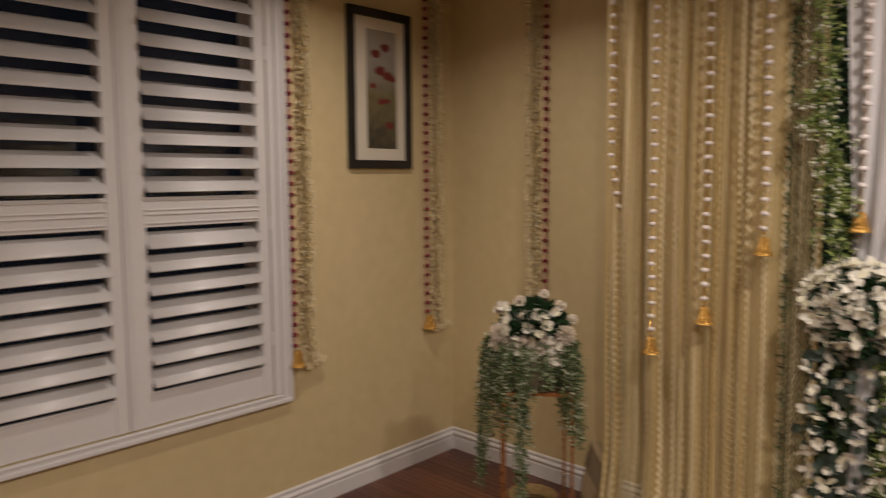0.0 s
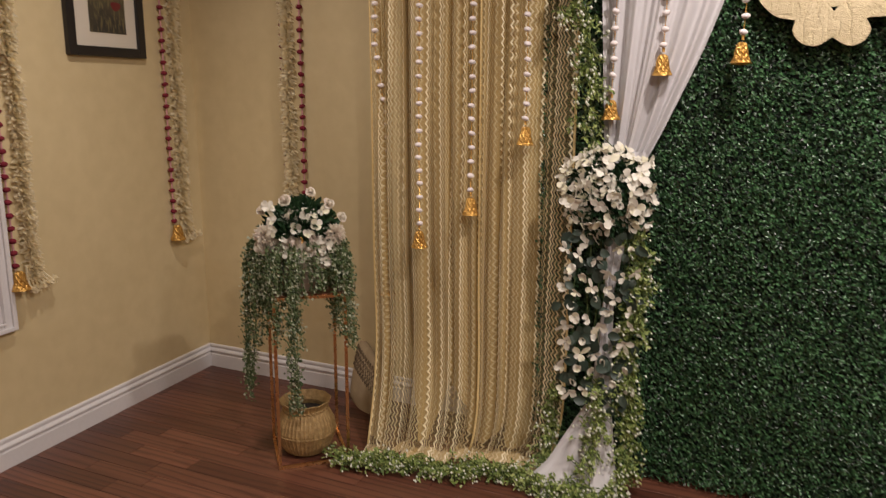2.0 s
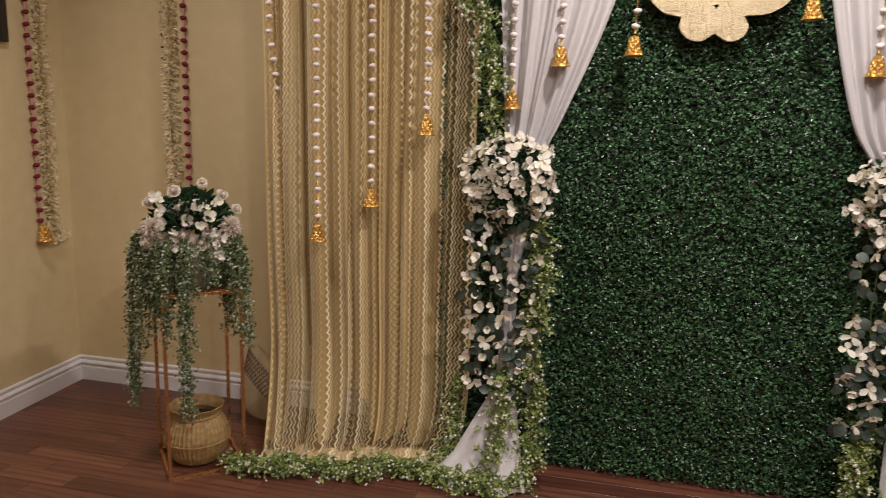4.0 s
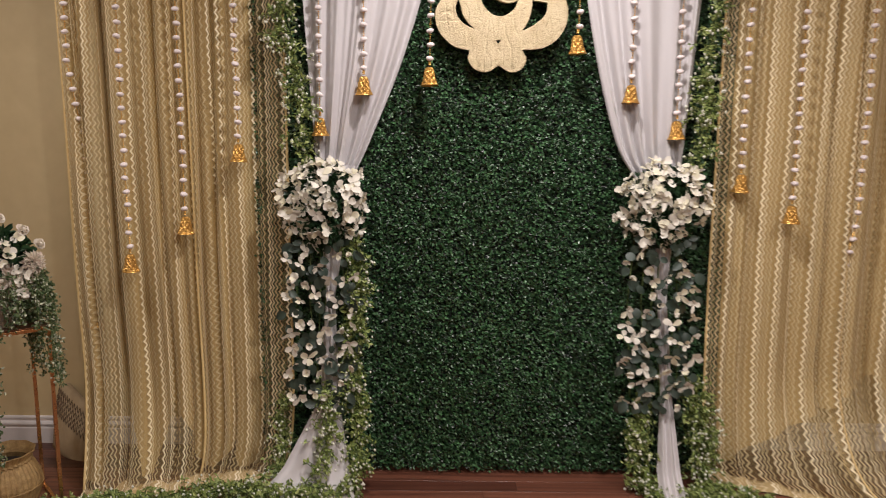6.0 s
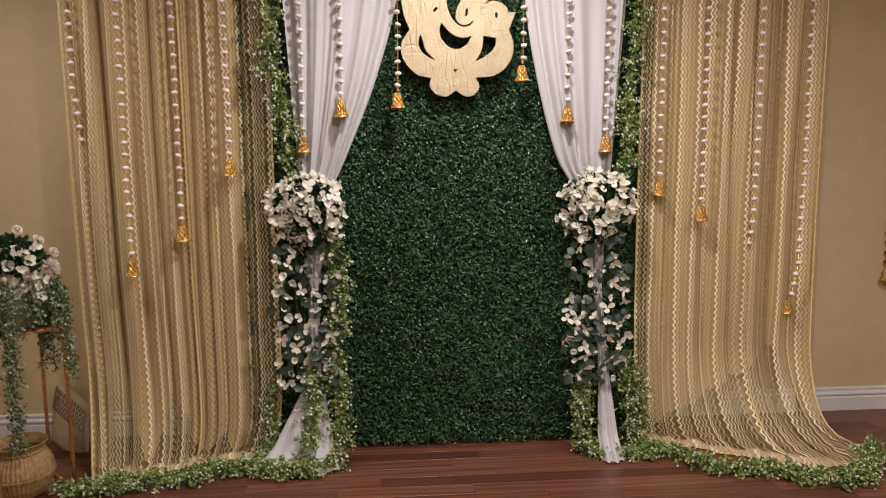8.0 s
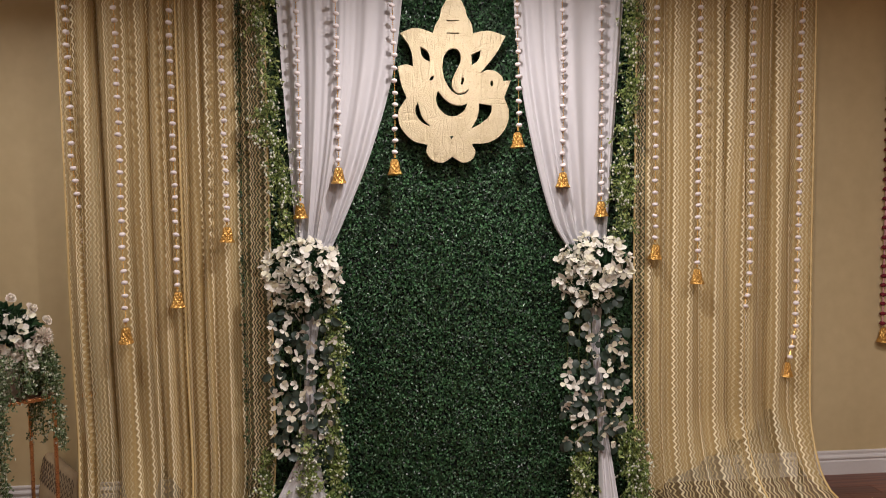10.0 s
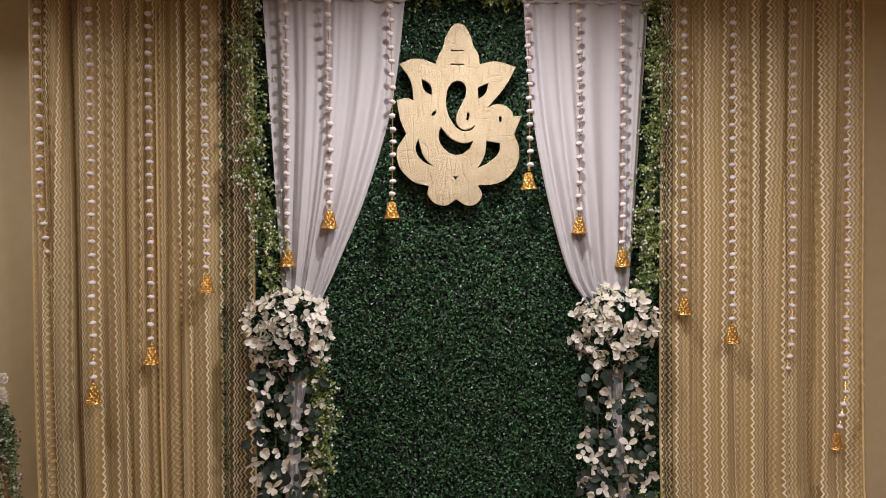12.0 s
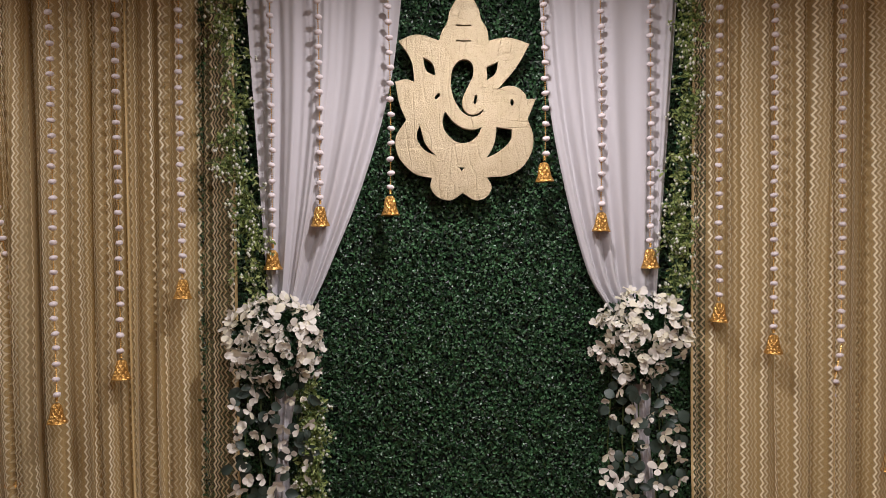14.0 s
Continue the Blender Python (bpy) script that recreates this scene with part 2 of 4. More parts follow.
JASMINE = leafy("jasmine_petal", (0.92, 0.83, 0.60), (0.95, 0.91, 0.78), 0.6, 0.5)
STRAW = surface("gold_seagrass", (0.24, 0.145, 0.055), (0.58, 0.40, 0.18), 60, 300, 0.5, 0.25, bump=0.9, bump_scale=300, depth=0.004)
INSIDE_DARK = surface("dark_inside", (0.02, 0.015, 0.012), (0.035, 0.026, 0.02), 30, 200, 0.9)
CREAM = surface("cream_woven_cotton", (0.34, 0.25, 0.15), (0.44, 0.34, 0.21), 20, 400, 0.9, bump=0.5, bump_scale=350)
BLACK = surface("brown_thread", (0.11, 0.075, 0.045), (0.16, 0.11, 0.07), 60, 300, 0.8)
FRAME_BLACK = surface("black_frame_lacquer", (0.008, 0.007, 0.008), (0.02, 0.018, 0.018), 10, 90, 0.35, bump=0.05)
MAT_BOARD = surface("white_mat_board", (0.66, 0.60, 0.50), (0.70, 0.64, 0.54), 8, 300, 0.8)
PIPE = surface("grey_pipe", (0.32, 0.30, 0.26), (0.42, 0.40, 0.36), 10, 120, 0.4, 0.8)
GLASS, gt, gb = nodes_of("window_glass")
gb.inputs["Base Color"].default_value = (0.9, 0.95, 0.95, 1)
gb.inputs["Roughness"].default_value = 0.02
gb.inputs["Transmission Weight"].default_value = 1.0
LENS, lt, lb = nodes_of("downlight_lens")
lb.inputs["Emission Color"].default_value = (1, 0.915, 0.875, 1)
lb.inputs["Emission Strength"].default_value = 3.0


# ---- builders ----
PLACE = {}


def thing(name, m, label, category, group="", kind=""):
    ob = new(name)
    ob.matrix_basis = m
    ob.empty_display_size = 0.05
    PLACE[ob.name] = m.copy()
    return tagged(ob, label, category, group, kind)


def as_mesh(name, data):
    if isinstance(data, bmesh.types.BMesh):
        me = bpy.data.meshes.new(name)
        data.normal_update()
        data.to_mesh(me)
        data.free()
        return me
    return data


def part(name, data, material, parent=None, label="", m=None, smooth=False, kind=""):
    me = as_mesh(name, data)
    if material and not me.materials:
        me.materials.append(material)
    if smooth and len(me.polygons):
        me.polygons.foreach_set("use_smooth", [True] * len(me.polygons))
    ob = new(name, me)
    m = m or Matrix()
    ob.matrix_basis = m
    if parent:
        ob.parent = parent
        ob.matrix_parent_inverse = PLACE[parent.name].inverted()
    PLACE[ob.name] = m.copy()
    return tagged(ob, label, "", "", kind)


def box(bm, lo, hi, bevel=0.0, m=None):
    made = bmesh.ops.create_cube(bm, size=1)["verts"]
    for v in made:
        v.co = Vector([lo[i] + (hi[i] - lo[i]) * (v.co[i] + 0.5) for i in range(3)])
    if bevel:
        edges = list({e for v in made for e in v.link_edges})
        made = [v for v in bmesh.ops.bevel(bm, geom=edges, offset=bevel, segments=2, affect="EDGES", profile=0.6)["verts"]]
        made = list({v for v in made})
    if m is not None:
        bmesh.ops.transform(bm, matrix=m, verts=made)
    return bm


def boxed(lo, hi, bevel=0.0, m=None):
    return box(bmesh.new(), lo, hi, bevel, m)


def lathe(profile, seg, shape=None):
    """Turn (radius, height) pairs round z; shape(angle, row) scales the radius."""
    verts, faces = [], []
    for k, (r, z) in enumerate(profile):
        for i in range(seg):
            a = 2 * math.pi * i / seg
            q = r * (shape(a, k, i) if shape else 1)
            verts.append((q * math.cos(a), q * math.sin(a), z))
    for k in range(len(profile) - 1):
        for i in range(seg):
            j = (i + 1) % seg
            faces.append((k * seg + i, k * seg + j, (k + 1) * seg + j, (k + 1) * seg + i))
    me = bpy.data.meshes.new("lathe")
    me.from_pydata(verts, [], faces)
    return me


def tubes(paths, radius, sides=4, taper=1.0):
    """Thin tubes along polylines, joined."""
    verts, faces = [], []
    for pts in paths:
        pts = [Vector(p) for p in pts]
        if len(pts) < 2:
            continue
        base = len(verts)
        for k, p in enumerate(pts):
            d = (pts[min(k + 1, len(pts) - 1)] - pts[max(k - 1, 0)])
            d = d.normalized() if d.length > 1e-6 else Vector((0, 0, 1))
            s = d.cross(Vector((0.31, 0.87, 0.4))).normalized()
            w = d.cross(s)
            r = radius * (1 + (taper - 1) * k / (len(pts) - 1))
            for i in range(sides):
                a = 2 * math.pi * i / sides
                verts.append(p + r * (math.cos(a) * s + math.sin(a) * w))
        for k in range(len(pts) - 1):
            for i in range(sides):
                j = (i + 1) % sides
                faces.append((base + k * sides + i, base + k * sides + j, base + (k + 1) * sides + j, base + (k + 1) * sides + i))
        faces.append(tuple(base + i for i in range(sides))[::-1])
        faces.append(tuple(base + (len(pts) - 1) * sides + i for i in range(sides)))
    me = bpy.data.meshes.new("tubes")
    me.from_pydata([tuple(v) for v in verts], [], faces)
    return me


def unit(a):
    return a / np.maximum(np.linalg.norm(a, axis=1, keepdims=True), 1e-9)


def leaves(base, along, face, length, width, fold=0.25):
    """Folded six-point leaves from arrays of base points, directions and facings."""
    n = len(base)
    along = unit(along)
    side = unit(np.cross(along, face))
    up = np.cross(side, along)
    L, W = np.asarray(length).reshape(-1, 1) * np.ones((n, 1)), np.asarray(width).reshape(-1, 1) * np.ones((n, 1))
    pts = [base,
           base + along * L * 0.30 + side * W * 0.45 + up * W * fold, base + along * L * 0.72 + side * W * 0.40 + up * W * fold,
           base + along * L - up * L * 0.12,
           base + along * L * 0.72 - side * W * 0.40 + up * W * fold, base + along * L * 0.30 - side * W * 0.45 + up * W * fold]
    v = np.stack(pts, 1).reshape(-1, 3)
    k = np.arange(n)[:, None] * 6
    f = np.concatenate([k + np.array([[0, 1, 2, 3]]), k + np.array([[0, 3, 4, 5]])], 0)
    me = bpy.data.meshes.new("leaves")
    me.from_pydata(v.tolist(), [], f.tolist())
    return me


def blobs(centre, size):
    """Small eight-sided buds."""
    n = len(centre)
    o = np.array([(1, 0, 0), (-1, 0, 0), (0, 1, 0), (0, -1, 0), (0, 0, 1.2), (0, 0, -1.2)])
    v = (centre[:, None, :] + o[None] * np.asarray(size).reshape(-1, 1, 1)).reshape(-1, 3)
    t = np.array([(0, 2, 4), (2, 1, 4), (1, 3, 4), (3, 0, 4), (2, 0, 5), (1, 2, 5), (3, 1, 5), (0, 3, 5)])
    f = (np.arange(n)[:, None, None] * 6 + t[None]).reshape(-1, 3)
    me = bpy.data.meshes.new("buds")
    me.from_pydata(v.tolist(), [], f.tolist())
    return me


def along_path(points, n):
    """n points spaced evenly along a smooth line through the given points."""
    p = np.array(points, float)
    if len(p) > 2:
        q = []
        ext = np.vstack([2 * p[0] - p[1], p, 2 * p[-1] - p[-2]])
        for i in range(1, len(ext) - 2):
            a, b, c, d = ext[i - 1:i + 3]
            for s in np.linspace(0, 1, 12, endpoint=False):
                q.append(0.5 * (2 * b + (c - a) * s + (2 * a - 5 * b + 4 * c - d) * s * s + (3 * b - a - 3 * c + d) * s ** 3))
        p = np.vstack([q, p[-1]])
    step = np.concatenate([[0], np.cumsum(np.linalg.norm(np.diff(p, axis=0), axis=1))])
    at = np.linspace(0, step[-1], n)
    return np.stack([np.interp(at, step, p[:, i]) for i in range(3)], 1)


def sheet(name, nu, nv, where, cloth):
    """A grid where(u, v) -> point; cloth(u, v) -> UV in metres of cloth."""
    us, vs = np.linspace(0, 1, nu), np.linspace(0, 1, nv)
    verts = [where(u, v) for v in vs for u in us]
    faces = [(j * nu + i, j * nu + i + 1, (j + 1) * nu + i + 1, (j + 1) * nu + i) for j in range(nv - 1) for i in range(nu - 1)]
    me = bpy.data.meshes.new(name)
    me.from_pydata(verts, [], faces)
    layer = me.uv_layers.new(name="cloth")
    flat = [cloth(u, v) for v in vs for u in us]
    for lp in me.loops:
        layer.data[lp.index].uv = flat[lp.vertex_index]
    return me


# ---- room shell ----
WIN_Y0, WIN_Y1, WIN_Z0, WIN_Z1 = -2.97, -1.435, 0.70, 2.76
wall_w = thing("wall_west", pose(WALL_X, 0, 0), "cream painted wall with a shuttered window", "wall", kind="structure")
bm = bmesh.new()
box(bm, (WALL_X - 0.15, ROOM_S, 0), (WALL_X, WIN_Y0, CEIL))
box(bm, (WALL_X - 0.15, WIN_Y1, 0), (WALL_X, 0.02, CEIL))
box(bm, (WALL_X - 0.15, WIN_Y0, 0), (WALL_X, WIN_Y1, WIN_Z0))
box(bm, (WALL_X - 0.15, WIN_Y0, WIN_Z1), (WALL_X, WIN_Y1, CEIL))
part("wall_surface", bm, PAINT, wall_w)
tagged(part("wall_north", boxed((WALL_X - 0.15, 0, 0), (ROOM_E, 0.15, CEIL)), PAINT), "cream painted wall behind the fabric backdrop", "wall", kind="structure")
tagged(part("wall_east", boxed((ROOM_E, ROOM_S, 0), (ROOM_E + 0.15, 0.15, CEIL)), PAINT), "plain cream painted wall", "wall", kind="structure")
tagged(part("wall_south", boxed((WALL_X - 0.15, ROOM_S - 0.15, 0), (ROOM_E + 0.15, ROOM_S, CEIL)), PAINT), "plain cream painted wall", "wall", kind="structure")
tagged(part("ceiling", boxed((WALL_X - 0.15, ROOM_S - 0.15, CEIL), (ROOM_E + 0.15, 0.15, CEIL + 0.1)), CEILING_PAINT), "flat white painted ceiling", "ceiling", kind="structure")


def moulding(name, a, b, out, label):
    """Stepped baseboard from a to b; out: the way into the room."""
    prof = [(0, 0), (0.018, 0), (0.018, 0.080), (0.011, 0.086), (0.011, 0.092), (0.020, 0.098), (0.021, 0.106), (0.015, 0.114), (0.008, 0.118), (0.008, 0.127), (0.012, 0.131), (0.011, 0.139), (0.006, 0.144), (0, 0.144)]
    bm = bmesh.new()
    rings = [[bm.verts.new((p[0] + out[0] * d, p[1] + out[1] * d, z)) for d, z in prof] for p in (a, b)]
    for i in range(len(prof)):
        j = (i + 1) % len(prof)
        bm.faces.new((rings[0][i], rings[0][j], rings[1][j], rings[1][i]))
    bm.faces.new(rings[0])
    bm.faces.new(rings[1][::-1])
    bmesh.ops.recalc_face_normals(bm, faces=bm.faces)
    return tagged(part(name, bm, TRIM), label, "baseboard", kind="structure")


moulding("baseboard", (WALL_X - 0.1, 0, 0), (ROOM_E, 0, 0), (0, -1), "white moulded baseboard along the cream wall")
west_board = moulding("baseboard", (WALL_X, ROOM_S, 0), (WALL_X, 0.0, 0), (1, 0), "white moulded baseboard under the shuttered window")
for lx, ly, watts, beam in DOWNLIGHTS:
    dl = thing("ceiling_light", pose(lx, ly, CEIL), "small round white recessed ceiling light", "ceiling light", "ceiling lights")
    part("trim_ring", lathe([(0.062, 0), (0.064, -0.008), (0.082, -0.008), (0.085, 0)], 32), TRIM, dl, m=pose(lx, ly, CEIL), smooth=True)
    part("lens", lathe([(0.0001, -0.004), (0.062, -0.004)], 32), LENS, dl, m=pose(lx, ly, CEIL))

# ---- shuttered window ----
win = thing("window_1", pose(WALL_X, -2.1, WIN_Z0), "white plantation shutter window with tilted louvres, dark outside", "window", kind="structure")
X = WALL_X
OUT0, OUT1, OZ0, OZ1 = -3.08, -1.325, 0.633, 2.87


def casing(lo_y, hi_y, lo_z, hi_z, name):
    bm = bmesh.new()
    box(bm, (X, lo_y, lo_z), (X + 0.022, hi_y, hi_z), 0.004)
    return part(name, bm, TRIM, win)


cw = 0.062
casing(OUT1 - cw, OUT1, OZ0, OZ1, "casing")
casing(OUT0, OUT0 + cw, OZ0, OZ1, "casing")
casing(OUT0 + cw, OUT1 - cw, OZ0, OZ0 + 0.045, "casing")
casing(OUT0 + cw, OUT1 - cw, OZ1 - cw, OZ1, "casing")
lip = bmesh.new()
box(lip, (X + 0.0225, OUT1 - 0.022, OZ0), (X + 0.034, OUT1, OZ1), 0.004)
box(lip, (X + 0.0225, OUT0, OZ0), (X + 0.034, OUT0 + 0.022, OZ1), 0.004)
box(lip, (X + 0.0225, OUT0 + 0.022, OZ0), (X + 0.036, OUT1 - 0.022, OZ0 + 0.02), 0.004)
box(lip, (X + 0.0225, OUT0 + 0.05, OZ0 + 0.034), (X + 0.029, OUT1 - 0.05, OZ0 + 0.045), 0.003)
box(lip, (X + 0.0225, OUT1 - 0.060, OZ0 + 0.046), (X + 0.029, OUT1 - 0.050, OZ1), 0.003)
part("casing_bead", lip, TRIM, win)
inner = bmesh.new()
box(inner, (X - 0.05, OUT1 - cw - 0.045, OZ0 + 0.046), (X + 0.018, OUT1 - cw - 0.001, OZ1 - cw), 0.003)
box(inner, (X - 0.05, OUT0 + cw + 0.001, OZ0 + 0.046), (X + 0.018, OUT0 + cw + 0.045, OZ1 - cw), 0.003)
part("shutter_jamb", inner, TRIM, win)
LV = bpy.data.meshes.new("louvre")
ring = [(math.cos(a) * 0.0555, math.sin(a) * 0.0065) for a in np.linspace(0, 2 * math.pi, 15)[:-1]]
lv = bmesh.new()
LEN = 0.590
r0 = [lv.verts.new((x, -LEN / 2, z)) for x, z in ring]
r1 = [lv.verts.new((x, LEN / 2, z)) for x, z in ring]
for i in range(14):
    lv.faces.new((r0[i], r0[(i + 1) % 14], r1[(i + 1) % 14], r1[i]))
lv.faces.new(r0[::-1])
lv.faces.new(r1)
bmesh.ops.recalc_face_normals(lv, faces=lv.faces)
lv.to_mesh(LV)
lv.free()
LV.materials.append(TRIM)
LV.polygons.foreach_set("use_smooth", [len(p.vertices) == 4 for p in LV.polygons])
PZ0, PZ1 = 0.688, 2.79
for k, (p0, p1) in enumerate(((-2.200, -1.438), (-2.967, -2.205))):
    panel = part("shutter_panel", boxed((X - 0.012, p1 - 0.060, PZ0), (X + 0.014, p1, PZ1), 0.003), TRIM, win, "hinged white shutter leaf")
    part("stile", boxed((X - 0.012, p0, PZ0), (X + 0.014, p0 + 0.108, PZ1), 0.003), TRIM, panel)
    groove = bmesh.new()
    for q in (0.012, 0.022, 0.032):
        box(groove, (X + 0.0142, p0 + q, PZ0), (X + 0.016, p0 + q + 0.004, PZ1))
    part("stile_bead", groove, TRIM, panel)
    for z0, z1 in ((PZ0, 0.845), (1.597, 1.733), (2.70, PZ1)):
        part("rail", boxed((X - 0.010, p0 + 0.108, z0), (X + 0.012, p1 - 0.060, z1), 0.003), TRIM, panel)
    for z in (0.838, 1.612, 1.652, 1.672, 1.716):
        part("rail_bead", boxed((X + 0.0125, p0 + 0.109, z), (X + 0.017, p1 - 0.061, z + 0.007), 0.002), TRIM, panel)
    mid = (p0 + 0.108 + p1 - 0.060) / 2
    for z in [0.905 + 0.1055 * i for i in range(7)] + [1.79 + 0.1065 * i for i in range(9)]:
        part("louvre", LV, None, panel, m=pose(X + 0.002, mid, z, 0, 42 + random.uniform(-2, 2), 0))
    hinge = bmesh.new()
    for z in (0.95, 1.55, 2.4):
        box(hinge, (X + 0.0185, p1 - 0.004 if k == 0 else p0 - 0.004, z), (X + 0.024, p1 + 0.012 if k == 0 else p0 + 0.012, z + 0.07), 0.002)
    part("hinge", hinge, TRIM, panel)
part("pane", boxed((X - 0.135, WIN_Y0 + 0.01, WIN_Z0 + 0.01), (X - 0.13, WIN_Y1 - 0.01, WIN_Z1 - 0.01)), GLASS, win, "dark night window pane")
mull = bmesh.new()
box(mull, (X - 0.129, -2.235, WIN_Z0), (X - 0.10, -2.175, WIN_Z1), 0.004)
box(mull, (X - 0.129, WIN_Y1 - 0.06, WIN_Z0), (X - 0.10, WIN_Y1, WIN_Z1), 0.004)
box(mull, (X - 0.129, WIN_Y0, WIN_Z0), (X - 0.10, WIN_Y0 + 0.06, WIN_Z1), 0.004)
part("window_frame", mull, TRIM, win)

# ---- framed print on the side wall ----
pic = thing("framed_picture", pose(X, -0.643, 1.866), "black framed poppy print with a white mat on the wall", "picture")
Y0, Y1, Z0, Z1 = -0.892, -0.394, 1.866, 2.770
fw = 0.048
fb = bmesh.new()
for lo, hi in (((X, Y0, Z0), (X + 0.03, Y0 + fw, Z1)), ((X, Y1 - fw, Z0), (X + 0.03, Y1, Z1)), ((X, Y0 + fw, Z0), (X + 0.03, Y1 - fw, Z0 + fw)), ((X, Y0 + fw, Z1 - fw), (X + 0.03, Y1 - fw, Z1))):
    box(fb, lo, hi, 0.005)
part("picture_frame", fb, FRAME_BLACK, pic)
part("mat", boxed((X + 0.004, Y0 + fw, Z0 + fw), (X + 0.012, Y1 - fw, Z1 - fw)), MAT_BOARD, pic)
PRINT, ptree, pb = nodes_of("meadow_print")
ptc = ptree.nodes.new("ShaderNodeTexCoord")
psx = ptree.nodes.new("ShaderNodeSeparateXYZ")
ptree.links.new(ptc.outputs["Generated"], psx.inputs[0])
pz = math_node(ptree, "ADD", psx.outputs[2], math_node(ptree, "MULTIPLY_ADD", noise_out(ptree, 14, 4), 0.4, -0.2))
ramp = ptree.nodes.new("ShaderNodeValToRGB")
for e, (at, c) in zip(ramp.color_ramp.elements, ((0.05, (0.035, 0.032, 0.028, 1)), (0.75, (0.33, 0.31, 0.29, 1)))):
    e.position, e.color = at, c
mid_e = ramp.color_ramp.elements.new(0.42)
mid_e.color = (0.15, 0.125, 0.065, 1)
ptree.links.new(pz, ramp.inputs[0])
pcol = blend(ptree, math_node(ptree, "MULTIPLY", math_node(ptree, "GREATER_THAN", noise_out(ptree, 30, 3, (1, 3, 0.5)), 0.56), 0.4), ramp.outputs[0], (0.30, 0.25, 0.11))
ptree.links.new(pcol, pb.inputs["Base Color"])
pb.inputs["Roughness"].default_value = 0.35
iy0, iy1, iz0, iz1 = -0.746, -0.512, 1.982, 2.657
part("print", boxed((X + 0.0125, iy0, iz0), (X + 0.014, iy1, iz1)), PRINT, pic, "misty meadow picture")
POPPY = surface("poppy_red", (0.11, 0.012, 0.016), (0.20, 0.03, 0.03), 30, 200, 0.4)
for fy, fz, fr in ((0.30, 0.80, 0.15), (0.62, 0.86, 0.15), (0.45, 0.66, 0.17), (0.72, 0.62, 0.16), (0.88, 0.60, 0.11), (0.2, 0.53, 0.10), (0.48, 0.40, 0.12), (0.68, 0.41, 0.09), (0.75, 0.2, 0.14)):
    bl = lathe([(0.0001, 0.0015), (0.55, 0.0012), (1.0, 0.0)], 14, lambda a, k, i: 1 + 0.12 * math.sin(3 * a + fz * 9))
    part("poppy", bl, POPPY, pic, m=Matrix.Translation((X + 0.0142, iy0 + (iy1 - iy0) * fy, iz0 + (iz1 - iz0) * fz)) @ pose(0, 0, 0, 0, 90, 0) @ Matrix.Diagonal((fr * 0.16, fr * 0.24, 1, 1)))

# ---- backdrop stand and hedge panel ----
stand = thing("backdrop_stand", pose(0.15, -0.30, 0), "slim grey metal backdrop stand carrying the curtains", "stand")
TOP = 2.93
part("crossbar", tubes([[(-1.85, -0.375, TOP), (2.2, -0.375, TOP)]], 0.016, 12), PIPE, stand, smooth=True)
for px in (-1.82, 2.16):
    part("upright", tubes([[(px * 0.97, -0.30, 0), (px * 0.97, -0.30, TOP - 0.01)]], 0.014, 10), PIPE, stand, smooth=True)
    part("bracket", boxed((px * 0.97 - 0.02, -0.39, TOP - 0.02), (px * 0.97 + 0.02, -0.285, TOP + 0.02), 0.004), PIPE, stand)
hedge = thing("hedge_panel", pose(0.13, -0.27, 0), "dense dark green artificial boxwood hedge panel", "hedge wall")
HX0, HX1, HY = -0.95, 1.19, -0.285
# sheet behind the leaves, its near-black colour standing for shade in the gaps
part("backing", boxed((HX0, HY, 0.03), (HX1, HY + 0.03, 2.9)), HEDGE_SHADE_BACK, hedge)
rng = np.random.default_rng(3)
N = 150000
lp = np.stack([rng.uniform(HX0, HX1, N), HY - 0.05 * rng.uniform(0.0, 1.0, N) ** 1.4, rng.uniform(0.02, 2.9, N)], 1)
lp[:, 1] -= 0.010 * np.sin(lp[:, 0] * 21 + 3 * np.sin(lp[:, 2] * 6)) * np.sin(lp[:, 2] * 17 + 2 * np.sin(lp[:, 0] * 9))
al = np.stack([rng.normal(0, 1, N), rng.normal(-0.35, 0.4, N), rng.normal(0.1, 1, N)], 1)
fc = np.stack([rng.normal(0, 0.8, N), -np.ones(N), rng.normal(0.3, 0.8, N)], 1)
part("leaves", leaves(lp, al, fc, rng.uniform(0.010, 0.0185, N), rng.uniform(0.008, 0.0135, N)), HEDGE, hedge, kind="stuff")

